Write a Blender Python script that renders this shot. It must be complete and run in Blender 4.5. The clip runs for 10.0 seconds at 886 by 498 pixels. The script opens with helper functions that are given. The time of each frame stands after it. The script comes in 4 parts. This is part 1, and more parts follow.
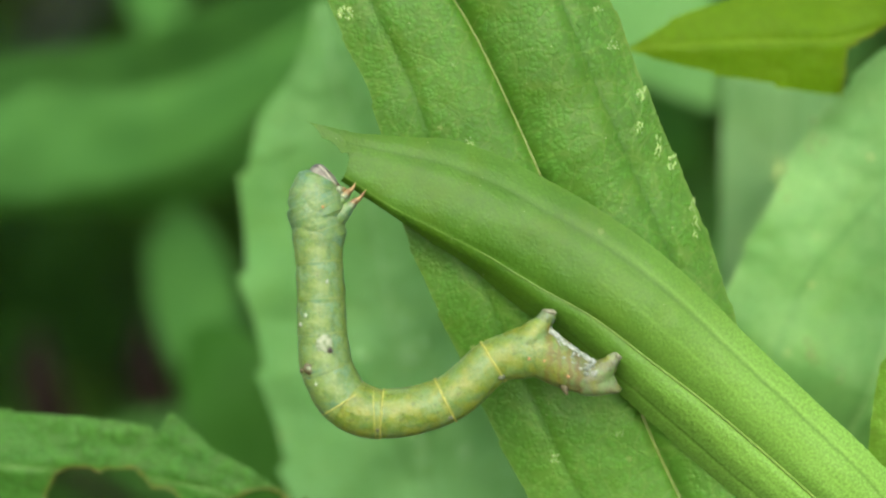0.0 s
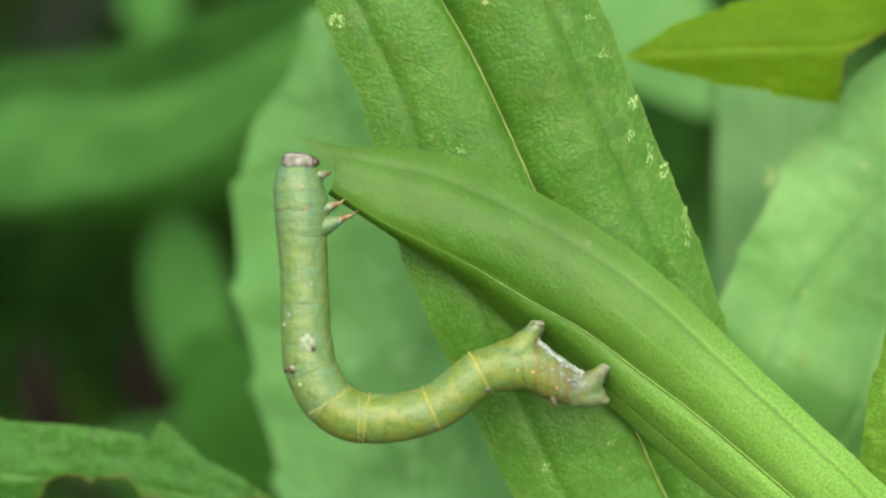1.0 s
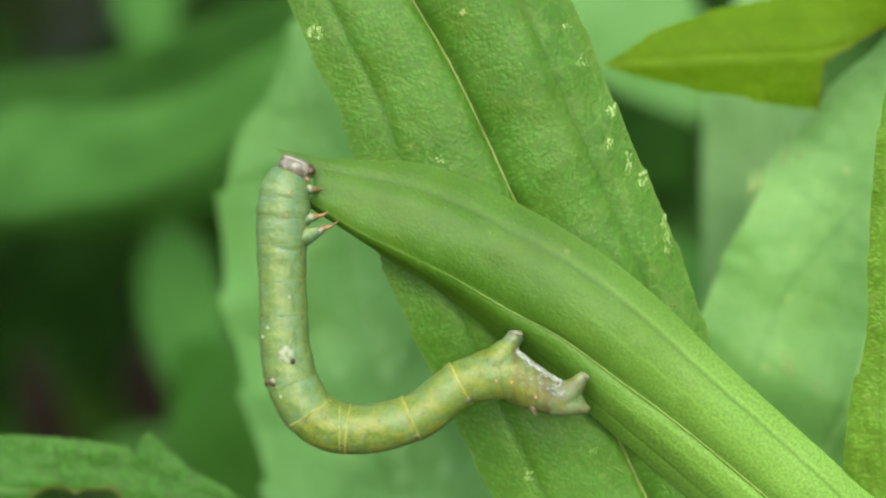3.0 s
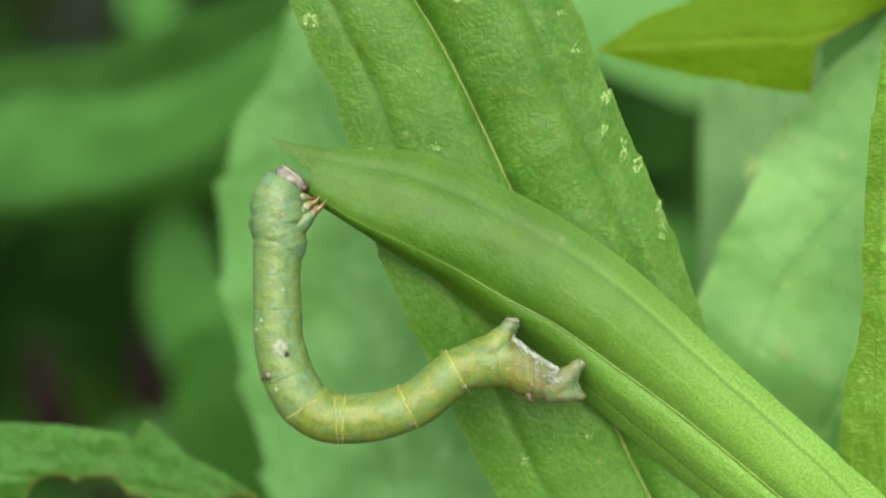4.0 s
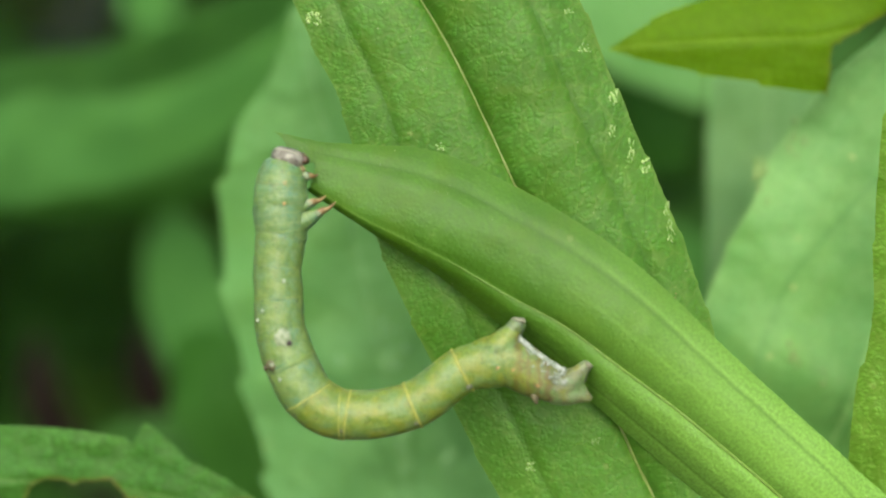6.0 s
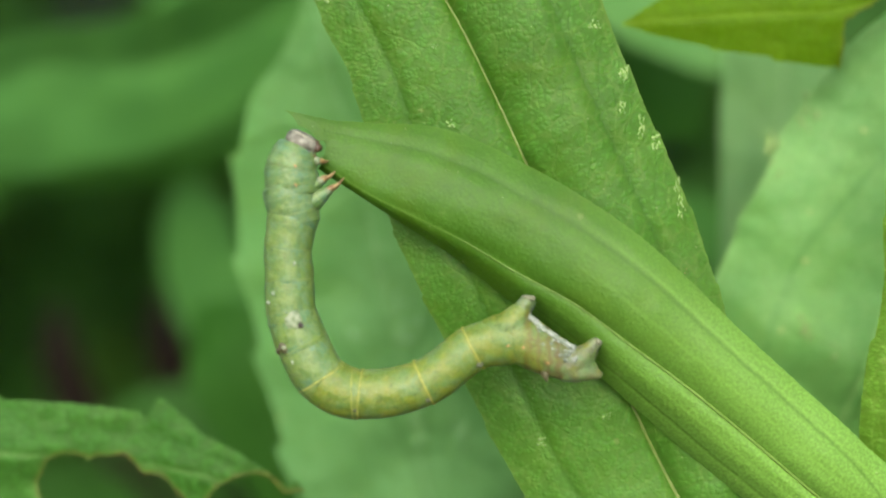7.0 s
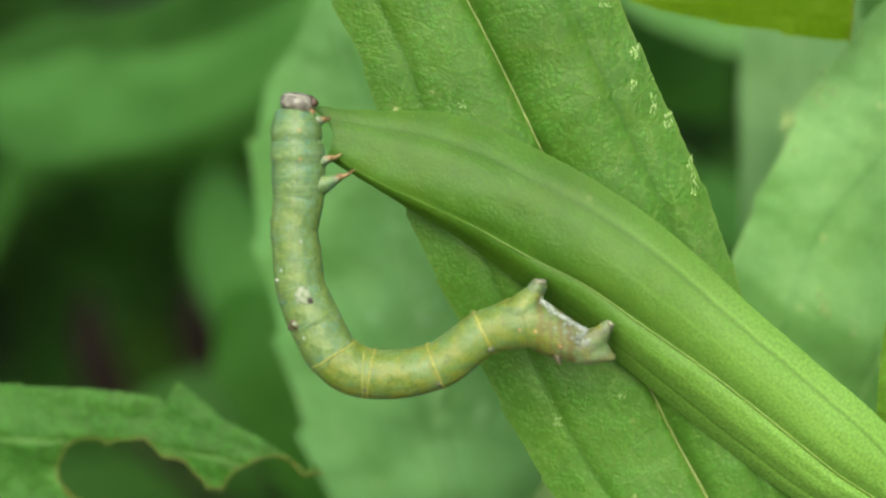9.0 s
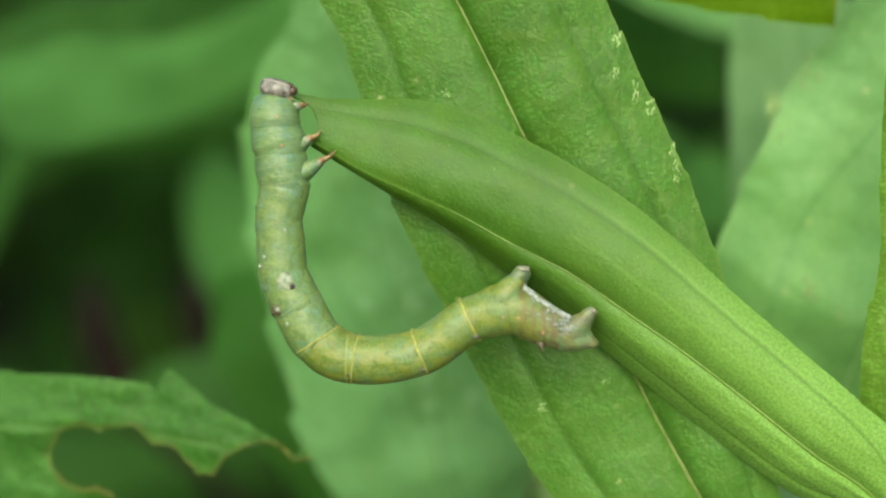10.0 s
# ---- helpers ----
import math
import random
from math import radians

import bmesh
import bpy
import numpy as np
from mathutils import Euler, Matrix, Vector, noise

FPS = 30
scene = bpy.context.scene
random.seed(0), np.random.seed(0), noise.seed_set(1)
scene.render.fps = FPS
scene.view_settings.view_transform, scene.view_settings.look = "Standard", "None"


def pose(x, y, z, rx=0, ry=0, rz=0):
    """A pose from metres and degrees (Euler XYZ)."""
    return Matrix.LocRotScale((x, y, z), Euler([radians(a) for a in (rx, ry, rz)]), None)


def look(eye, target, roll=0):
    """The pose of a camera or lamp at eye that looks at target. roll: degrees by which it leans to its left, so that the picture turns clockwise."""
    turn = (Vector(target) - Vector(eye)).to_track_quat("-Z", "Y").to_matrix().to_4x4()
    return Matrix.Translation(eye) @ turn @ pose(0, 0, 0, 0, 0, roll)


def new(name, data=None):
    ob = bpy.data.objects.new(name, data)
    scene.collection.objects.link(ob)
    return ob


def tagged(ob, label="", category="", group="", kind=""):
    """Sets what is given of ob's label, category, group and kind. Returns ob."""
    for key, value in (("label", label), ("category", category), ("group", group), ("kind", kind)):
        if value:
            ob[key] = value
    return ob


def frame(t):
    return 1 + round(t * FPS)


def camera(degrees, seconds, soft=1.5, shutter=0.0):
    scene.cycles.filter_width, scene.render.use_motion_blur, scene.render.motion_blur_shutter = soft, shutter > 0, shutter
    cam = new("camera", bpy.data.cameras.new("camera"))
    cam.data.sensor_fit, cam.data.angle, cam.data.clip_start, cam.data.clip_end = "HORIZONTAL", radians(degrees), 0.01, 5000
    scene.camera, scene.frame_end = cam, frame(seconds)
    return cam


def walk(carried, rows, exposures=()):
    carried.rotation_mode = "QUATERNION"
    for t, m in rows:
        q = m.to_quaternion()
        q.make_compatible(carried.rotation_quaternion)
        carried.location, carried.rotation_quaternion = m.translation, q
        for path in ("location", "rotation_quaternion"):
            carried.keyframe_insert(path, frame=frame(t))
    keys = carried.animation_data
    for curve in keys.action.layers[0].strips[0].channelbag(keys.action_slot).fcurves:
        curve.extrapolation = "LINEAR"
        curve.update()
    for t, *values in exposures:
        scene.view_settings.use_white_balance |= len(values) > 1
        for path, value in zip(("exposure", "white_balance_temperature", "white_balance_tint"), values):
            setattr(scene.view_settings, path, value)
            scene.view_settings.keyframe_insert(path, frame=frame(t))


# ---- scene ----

# ---- the camera: a hand-held close-up, looking down at the plant from about half a metre up ----
MM = 0.001
BASE = pose(0, 0, 0.55, -18, 0, 0)      # x right, y away, z up in the subject's own frame
cam = camera(24.0, 10.0, soft=2.0)
cam.data.dof.use_dof = True
cam.data.dof.focus_distance = 0.1497
cam.data.dof.aperture_fstop = 13.5


def eye(x, y, z, pitch, yaw, roll):
    turn = pose(0, 0, 0, 0, 0, yaw) @ pose(0, 0, 0, pitch) @ pose(0, 0, 0, 0, roll)
    return BASE @ Matrix.Translation((x * MM, y * MM, z * MM)) @ turn @ pose(0, 0, 0, 90)


walk(cam, [(t, eye(*v)) for t, *v in [
    (0, -2.55, -147.66, -0.76, -0.306, -0.256, -0.298),
    (0.5, -1.62, -147.47, -0.79, -0.116, -0.023, -0.326),
    (1, -1.66, -147.27, -0.70, -0.089, -0.166, -0.363),
    (1.5, -0.82, -148.05, -0.01, -0.238, 0.037, -0.415),
    (2, -0.67, -148.00, 0.25, -0.211, -0.130, -0.249),
    (2.5, -0.00, -147.50, -0.00, -0.000, 0.000, 0.000),
    (4, 2.02, -148.17, 0.03, -0.460, 0.564, 0.473),
    (4.5, 1.83, -147.86, -0.02, -0.522, 0.555, 0.431),
    (5, 1.16, -147.57, -0.56, -0.229, 0.569, 0.208),
    (6.5, 1.76, -145.56, 0.56, -0.973, 0.565, 0.392),
    (7, 2.50, -146.46, 1.47, -1.610, 1.185, 0.481),
    (7.5, 5.13, -147.11, 0.81, -1.590, 2.104, 0.705),
    (8, 4.19, -146.81, 1.53, -1.766, 2.282, 0.975),
    (8.5, 3.09, -146.14, 1.15, -1.690, 2.105, 0.825),
    (9, 4.79, -146.38, 1.07, -1.964, 2.429, 1.266),
    (9.5, 5.44, -147.21, 0.81, -2.076, 2.551, 1.268),
    (10, 7.27, -147.33, 2.01, -2.659, 2.933, 1.575),
]], exposures=[(0, 1.25), (5.2, 1.25), (6.4, 1.14), (10, 1.14)])

# ---- light: thin overcast, brightest above and behind the camera ----
SUN_UP, SUN_ROUND = 47, 184
world = bpy.data.worlds.new("sky")
scene.world = world
world.use_nodes = True
sky = world.node_tree.nodes.new("ShaderNodeTexSky")
sky.sky_type, sky.sun_disc = "NISHITA", False
sky.air_density, sky.dust_density, sky.ozone_density = 1.0, 4.0, 1.0
sky.sun_elevation, sky.sun_rotation = radians(SUN_UP), radians(SUN_ROUND)
world.node_tree.nodes["Background"].inputs[1].default_value = 0.12
world.node_tree.links.new(sky.outputs[0], world.node_tree.nodes["Background"].inputs[0])
sun = new("sun", bpy.data.lights.new("sun", "SUN"))
sun.data.energy, sun.data.angle, sun.data.color = 1.5, radians(60), (1.0, 0.98, 0.84)
a, e = radians(SUN_ROUND), radians(SUN_UP)
sun.matrix_world = look(Vector((math.sin(a) * math.cos(e), math.cos(a) * math.cos(e), math.sin(e))) * 5, (0, 0, 0))


# ---- materials ----
class Nodes:
    """A short way to write node materials."""

    def __init__(self, name):
        self.mat = bpy.data.materials.new(name)
        self.mat.use_nodes = True
        self.tree = self.mat.node_tree
        self.bsdf = self.tree.nodes["Principled BSDF"]
        self.out = self.tree.nodes["Material Output"]

    def put(self, socket, value):
        if isinstance(value, bpy.types.NodeSocket):
            self.tree.links.new(value, socket)
        elif isinstance(value, tuple) and len(value) == 3 and socket.type == "RGBA":
            socket.default_value = (*value, 1)
        else:
            socket.default_value = value

    def node(self, kind, out=0, **inputs):
        n = self.tree.nodes.new("ShaderNode" + kind)
        for key, value in inputs.items():
            self.put(n.inputs[int(key[1:]) if key[0] == "i" and key[1:].isdigit() else key.replace("_", " ")], value)
        return n, n.outputs[out]

    def uv(self, name):
        n, o = self.node("UVMap")
        n.uv_map = name
        return o

    def axes(self, vector):
        n, _ = self.node("SeparateXYZ", i0=vector)
        return n.outputs[0], n.outputs[1], n.outputs[2]

    def math(self, op, a, b=0.0, c=0.0):
        n, o = self.node("Math")
        n.operation = op
        for i, v in enumerate((a, b, c)):
            self.put(n.inputs[i], v)
        return o

    def noise(self, vector, scale, detail=3.0, rough=0.55):
        return self.node("TexNoise", Vector=vector, Scale=scale, Detail=detail, Roughness=rough)[1]

    def voronoi(self, vector, scale, feature="F1", out=0):
        n = self.tree.nodes.new("ShaderNodeTexVoronoi")
        n.feature = feature
        self.put(n.inputs["Vector"], vector)
        self.put(n.inputs["Scale"], scale)
        return n.outputs[out]

    def step(self, value, low, high, a=0.0, b=1.0):
        n, o = self.node("MapRange", Value=value)
        n.interpolation_type = "SMOOTHSTEP"
        for key, v in (("From Min", low), ("From Max", high), ("To Min", a), ("To Max", b)):
            n.inputs[key].default_value = v
        return o

    def mix(self, fac, a, b):
        n = self.tree.nodes.new("ShaderNodeMix")
        n.data_type = "RGBA"
        self.put(n.inputs[0], fac)
        self.put(n.inputs[6], a)
        self.put(n.inputs[7], b)
        return n.outputs[2]

    def bump(self, height, distance, strength=1.0, normal=None):
        n, o = self.node("Bump", Height=height, Distance=distance, Strength=strength)
        if normal is not None:
            self.put(n.inputs["Normal"], normal)
        return o

    def mask(self, value, width):
        """1 where value is near 0, fading out at width."""
        return self.step(self.math("ABSOLUTE", value), 0.0, width, 1.0, 0.0)


def leaf_material(name, dark, light, vein, quilt=0.6, lit=0.35, glow=(0.35, 0.5, 0.06), rough=0.5, specks=0.0, rim=False, detail=True, net=0.08, rail=0.6, midrib=0.2, young=0.1, pebble=2.1, join=(0.2, 0.55), gloss=0.32, olive=0.1):
    m = Nodes(name)
    blade = m.uv("blade")
    u, v, _ = m.axes(blade)
    s, vn, _ = m.axes(m.uv("norm"))
    big = m.noise(blade, 0.22, 3.0)
    fine = m.noise(blade, 2.6, 4.0, 0.65)
    colour = m.mix(m.step(m.math("MULTIPLY_ADD", fine, 0.45, m.math("MULTIPLY", big, 0.75)), 0.38, 0.82), dark, light)
    if detail:
        # raised cells between a fine net of veins, and coarser fields between the side veins
        push = m.node("TexNoise", 1, Vector=blade, Scale=1.3, Detail=2.0)[1]
        warped = m.node("VectorMath", i0=push, i1=(0.45, 0.45, 0.0), i2=blade)
        warped[0].operation = "MULTIPLY_ADD"
        cells = m.voronoi(warped[1], pebble, "DISTANCE_TO_EDGE")
        tint = m.axes(m.voronoi(warped[1], pebble, "F1", 1))[0]
        fields = m.voronoi(warped[1], 0.5, "DISTANCE_TO_EDGE")
        grain = m.noise(blade, 5.5, 2.0, 0.6)
        colour = m.mix(m.math("MULTIPLY", m.step(tint, 0.0, 1.0, 0.3, 0.0), min(1, quilt * 2)), colour, tuple(c * 0.62 for c in dark))
        colour = m.mix(m.step(grain, 0.36, 0.5, 0.22, 0.0), colour, tuple(c * 0.6 for c in dark))
        colour = m.mix(m.step(grain, 0.54, 0.68, 0.0, 0.2), colour, tuple(c * 1.3 for c in light))
        patch = m.step(m.noise(blade, 0.35, 2.0), 0.4, 0.62, 0.25, 1.0)
        round_cells = m.voronoi(warped[1], pebble)
        # creases between the cells darkened in the colour, as shading of their relief
        colour = m.mix(m.math("MULTIPLY", m.step(round_cells, 0.2, 0.7, 0.0, 0.9), min(1, quilt * 3)), colour, tuple(c * k for c, k in zip(dark, (0.72, 0.6, 0.4))))
        warm = m.step(m.noise(blade, 0.28, 3.0, 0.6), 0.45, 0.66, 0.0, olive)
        colour = m.mix(warm, colour, tuple(c * k for c, k in zip(dark, (1.7, 1.12, 0.6))))
        lines = m.math("MULTIPLY", m.math("MULTIPLY", m.step(cells, 0.0, 0.16, 1.0, 0.0), net), patch)
        colour = m.mix(lines, colour, vein)
        colour = m.mix(m.math("MULTIPLY", m.math("MULTIPLY", m.step(fields, 0.0, 0.06, 1.0, 0.0), net), 1.7), colour, vein)
        # side veins leave the midrib at a slant and bend towards the tip
        wob = m.math("MULTIPLY", m.math("SUBTRACT", m.noise(blade, 0.5, 2.0), 0.5), 1.6)
        slant = m.math("ADD", m.math("SUBTRACT", u, m.math("MULTIPLY", m.math("ABSOLUTE", v), 1.7)), wob)
        saw = m.math("SUBTRACT", m.math("FRACT", m.math("MULTIPLY", slant, 0.21)), 0.5)
        side = m.math("MULTIPLY", m.mask(saw, 0.03), 0.5)
        colour = m.mix(m.math("MULTIPLY", side, 0.6), colour, tuple(c * 0.7 for c in dark))
    wander = m.math("MULTIPLY", m.math("SUBTRACT", m.noise(blade, 0.3, 2.0), 0.5), 0.05)
    rails = m.math("MULTIPLY", m.mask(m.math("ADD", m.math("SUBTRACT", m.math("ABSOLUTE", vn), m.step(s, *join, 0.05, rail)), wander), 0.04), 0.6)
    near_base = m.step(s, 0.18, 0.62, 1.0, 0.0)
    ribs = m.math("MAXIMUM", m.mask(m.math("ADD", m.math("SUBTRACT", m.math("ABSOLUTE", vn), 0.36), wander), 0.035), m.mask(m.math("ADD", m.math("SUBTRACT", m.math("ABSOLUTE", vn), 0.76), wander), 0.03))
    colour = m.mix(m.math("MULTIPLY", m.math("MULTIPLY", ribs, near_base), 0.6 * min(1, young * 1.2)), colour, vein)
    soft = [min(1, c * k) for c, k in zip(light, (2.35, 1.85, 3.4))]
    tender = m.mix(m.step(m.noise(blade, 4.5, 4.0, 0.7), 0.35, 0.65), tuple(c * 0.68 for c in soft), tuple(c * 1.22 for c in soft))
    colour = m.mix(m.math("MULTIPLY", near_base, young), colour, tender)
    colour = m.mix(m.math("MULTIPLY", m.math("MULTIPLY", ribs, near_base), young * 0.4), colour, tuple(c * 1.25 for c in soft))
    mid = m.mask(v, midrib)
    colour = m.mix(m.math("MULTIPLY", rails, 0.8), colour, tuple(c * 0.7 for c in dark))
    colour = m.mix(m.math("MULTIPLY", mid, 0.8), colour, vein)
    if specks:
        spot = m.step(m.math("ADD", m.voronoi(blade, 0.34), m.math("MULTIPLY", fine, 0.18)), 0.13, 0.2, specks, 0.0)
        patchy = m.step(m.noise(blade, 0.12, 1.0), 0.48, 0.6)
        colour = m.mix(m.math("MULTIPLY", spot, patchy), colour, (0.55, 0.58, 0.22))
        dots = m.step(m.voronoi(blade, 1.6), 0.05, 0.11, 0.5, 0.0)
        rare = m.step(m.noise(blade, 1.1, 1.0), 0.58, 0.64)
        colour = m.mix(m.math("MULTIPLY", dots, rare), colour, (0.6, 0.62, 0.3))
    if rim:
        r, _, _ = m.axes(m.uv("rim"))
        worn = m.step(m.math("ADD", r, m.math("MULTIPLY", fine, 0.5)), 0.2, 0.55, 1.0, 0.0)
        colour = m.mix(m.math("MULTIPLY", worn, 0.85), colour, (0.17, 0.15, 0.032))
    edge = m.step(m.math("ABSOLUTE", vn), 0.965, 0.995, 0.0, 0.15)
    colour = m.mix(edge, colour, vein)
    m.put(m.bsdf.inputs["Base Color"], colour)
    m.put(m.bsdf.inputs["Roughness"], m.step(fine, 0.3, 0.7, rough - 0.08, rough + 0.1))
    m.bsdf.inputs["Specular IOR Level"].default_value = gloss
    if detail:
        height = m.math("ADD", m.math("MULTIPLY", m.step(round_cells, 0.1, 0.75, 1.0, 0.0), 0.9), m.math("MULTIPLY", m.step(fields, 0.0, 0.22), 0.35))
        height = m.math("ADD", height, m.math("ADD", m.math("MULTIPLY", m.noise(blade, 0.9, 2.0), 0.3), m.math("MULTIPLY", grain, 0.25)))
        height = m.math("SUBTRACT", height, m.math("ADD", m.math("MULTIPLY", rails, 0.5), m.math("MULTIPLY", side, 0.6)))
        normal = m.bump(height, 0.00022 * quilt)
        m.put(m.bsdf.inputs["Normal"], normal)
    thin, thin_out = m.node("BsdfTranslucent", Color=m.mix(0.35, glow, colour))
    if detail:
        m.put(thin.inputs["Normal"], normal)
    both, o = m.node("MixShader", i0=lit, i1=m.bsdf.outputs[0], i2=thin_out)
    m.put(m.out.inputs[0], o)
    return m.mat


def skin_material(name, base, other, blue, ring, ring_at=(0.95,), rough=0.42, span=None, ring_width=0.04, ring_amount=0.8, tail=None, warm=(0.20, 0.235, 0.022)):
    """Mottled caterpillar skin; uv: along the segment, round it; span: start and end along the part's own x axis (mm) in place of the uv."""
    m = Nodes(name)
    place = m.node("TexCoord", 3)[1]
    s = m.step(m.axes(place)[0], span[0] * MM, span[1] * MM) if span else m.axes(m.uv("norm"))[0]
    blotch = m.noise(place, 1500, 4.0, 0.65)
    fine = m.noise(place, 3200, 3.0, 0.6)
    streak = m.noise(m.node("Mapping", Vector=m.uv("norm"), Scale=(2.5, 12.0, 1.0))[1], 1.6, 3.0)
    cloud = m.noise(m.node("Mapping", Vector=place, Location=(0.3, 0.1, 0.7))[1], 760, 5.0, 0.7)
    colour = m.mix(m.step(blotch, 0.42, 0.58), base, other)
    if tail:
        colour = m.mix(m.math("MULTIPLY", m.step(s, 0.25, 0.85), m.step(cloud, 0.34, 0.58, 0.45, 1.0)), colour, tail)
    colour = m.mix(m.step(cloud, 0.46, 0.60, 0.0, 0.8), colour, blue)
    colour = m.mix(m.step(cloud, 0.34, 0.46, 0.55, 0.0), colour, warm)
    colour = m.mix(m.step(streak, 0.54, 0.66, 0.0, 0.4), colour, tuple(c * 1.25 for c in base))
    colour = m.mix(m.step(fine, 0.62, 0.72, 0.0, 0.22), colour, (0.40, 0.44, 0.24))
    colour = m.mix(m.step(fine, 0.32, 0.43, 0.6, 0.0), colour, tuple(c * 0.45 for c in other))
    vein = m.noise(m.node("Mapping", Vector=place, Location=(0.9, 0.4, 0.2))[1], 950, 5.0, 0.6)
    colour = m.mix(m.math("MULTIPLY", m.mask(m.math("SUBTRACT", vein, 0.5), 0.045), 0.2), colour, (0.30, 0.36, 0.15))
    for at in ring_at:
        wob = m.math("ADD", m.math("SUBTRACT", s, at), m.math("MULTIPLY", m.math("SUBTRACT", blotch, 0.5), 0.25 if span else 0.1))
        colour = m.mix(m.math("MULTIPLY", m.math("MULTIPLY", m.mask(wob, ring_width), ring_amount), m.step(cloud, 0.34, 0.5, 0.65, 1.0)), colour, ring)
    m.put(m.bsdf.inputs["Base Color"], colour)
    m.bsdf.inputs["Roughness"].default_value = rough
    m.bsdf.inputs["Specular IOR Level"].default_value = 0.4
    m.bsdf.inputs["Subsurface Weight"].default_value = 0.6
    m.bsdf.inputs["Subsurface Radius"].default_value = (0.4, 0.5, 0.15)
    m.bsdf.inputs["Subsurface Scale"].default_value = 0.0014
    fold = m.noise(m.node("Mapping", Vector=m.uv("norm"), Scale=(9.0, 1.0, 1.0))[1], 1.5, 2.0)
    m.put(m.bsdf.inputs["Normal"], m.bump(m.math("ADD", m.math("MULTIPLY", fold, 0.05), m.math("ADD", m.math("MULTIPLY", fine, 0.35), m.math("MULTIPLY", blotch, 0.5))), 0.00015))
    return m.mat


def plain_material(name, dark, light, scale=1500.0, rough=0.5, bump=0.00005):
    m = Nodes(name)
    place = m.node("TexCoord", 3)[1]
    n = m.noise(place, scale, 4.0, 0.6)
    m.put(m.bsdf.inputs["Base Color"], m.mix(m.step(n, 0.35, 0.65), dark, light))
    m.bsdf.inputs["Roughness"].default_value = rough
    m.put(m.bsdf.inputs["Normal"], m.bump(n, bump))
    return m.mat


LEAF_FRONT = leaf_material("smooth_leaf", (0.044, 0.141, 0.005), (0.089, 0.232, 0.019), (0.14, 0.28, 0.04), quilt=0.08, pebble=3.4, olive=0.4, rough=0.52, specks=0.15, net=0.04, rail=0.70, midrib=0.12, young=0.95, join=(0.05, 0.22), gloss=0.4)
LEAF_BIG = leaf_material("quilted_leaf", (0.044, 0.161, 0.005), (0.090, 0.270, 0.026), (0.25, 0.34, 0.08), quilt=0.19, pebble=2.9, olive=0.35, rough=0.55, specks=0.5, net=0.10, rail=0.66, midrib=0.12, join=(0.05, 0.2), gloss=0.36)
LEAF_EDGE = leaf_material("light_quilted_leaf", (0.089, 0.237, 0.009), (0.168, 0.385, 0.039), (0.25, 0.38, 0.08), quilt=0.2, pebble=3.0, rough=0.45, specks=0.5, net=0.14)
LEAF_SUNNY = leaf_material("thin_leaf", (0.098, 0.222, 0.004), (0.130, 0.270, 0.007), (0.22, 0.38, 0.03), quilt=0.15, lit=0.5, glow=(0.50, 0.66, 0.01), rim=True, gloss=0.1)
LEAF_CHEWED = leaf_material("chewed_leaf", (0.032, 0.148, 0.014), (0.074, 0.236, 0.030), (0.145, 0.27, 0.075), quilt=0.3, specks=0.6, rim=True, gloss=0.18)
LEAF_PALE = leaf_material("pale_underleaf", (0.101, 0.295, 0.068), (0.144, 0.358, 0.099), (0.20, 0.39, 0.14), quilt=0.1, specks=0.5, gloss=0.18)
LEAF_GREY = leaf_material("grey_underleaf", (0.163, 0.377, 0.125), (0.220, 0.451, 0.163), (0.30, 0.52, 0.23), lit=0.45, quilt=0.1, specks=0.5)
LEAF_SIDE = leaf_material("light_leaf", (0.140, 0.375, 0.093), (0.203, 0.460, 0.122), (0.34, 0.56, 0.19), quilt=0.1, specks=0.9, lit=0.4, glow=(0.37, 0.64, 0.13))
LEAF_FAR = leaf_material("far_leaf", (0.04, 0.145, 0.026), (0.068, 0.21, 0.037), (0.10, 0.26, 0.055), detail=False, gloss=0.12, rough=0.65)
# far_leaf with shade put into its greens, for leaves away from the sky
LEAF_SHADED = leaf_material("shaded_leaf", (0.019, 0.083, 0.007), (0.031, 0.116, 0.012), (0.055, 0.165, 0.022), detail=False, gloss=0.12, rough=0.65)
# darkest leaf copy: the gloom inside the thicket is painted into the green
LEAF_DEEP_SHADE = leaf_material("deep_shade_leaf", (0.018, 0.065, 0.009), (0.03, 0.10, 0.014), (0.04, 0.11, 0.02), detail=False, lit=0.25, gloss=0.12, rough=0.65)
# withered brown, painted nearly black to stand for the shade it hangs in
LEAF_DRY_SHADED = leaf_material("withered_leaf", (0.008, 0.005, 0.003), (0.016, 0.011, 0.006), (0.020, 0.015, 0.008), detail=False, lit=0.15, glow=(0.04, 0.02, 0.008), gloss=0.12, rough=0.7)
SPOT = plain_material("pale_blotch", (0.14, 0.27, 0.05), (0.235, 0.34, 0.10), 3000, 0.6)
SPOT_FAINT = plain_material("faint_blotch", (0.15, 0.34, 0.10), (0.20, 0.39, 0.13), 3000, 0.6)
RIB_TAN = plain_material("tan_midrib", (0.115, 0.170, 0.028), (0.170, 0.220, 0.050), 1200, 0.5)
RIB_GREEN = plain_material("green_midrib", (0.095, 0.185, 0.018), (0.135, 0.235, 0.035), 1200, 0.5)
STEM = plain_material("hairy_stem", (0.12, 0.24, 0.05), (0.2, 0.32, 0.1), 2500, 0.6)
SOIL = plain_material("leaf_litter", (0.018, 0.02, 0.008), (0.05, 0.045, 0.02), 60, 0.9, 0.01)

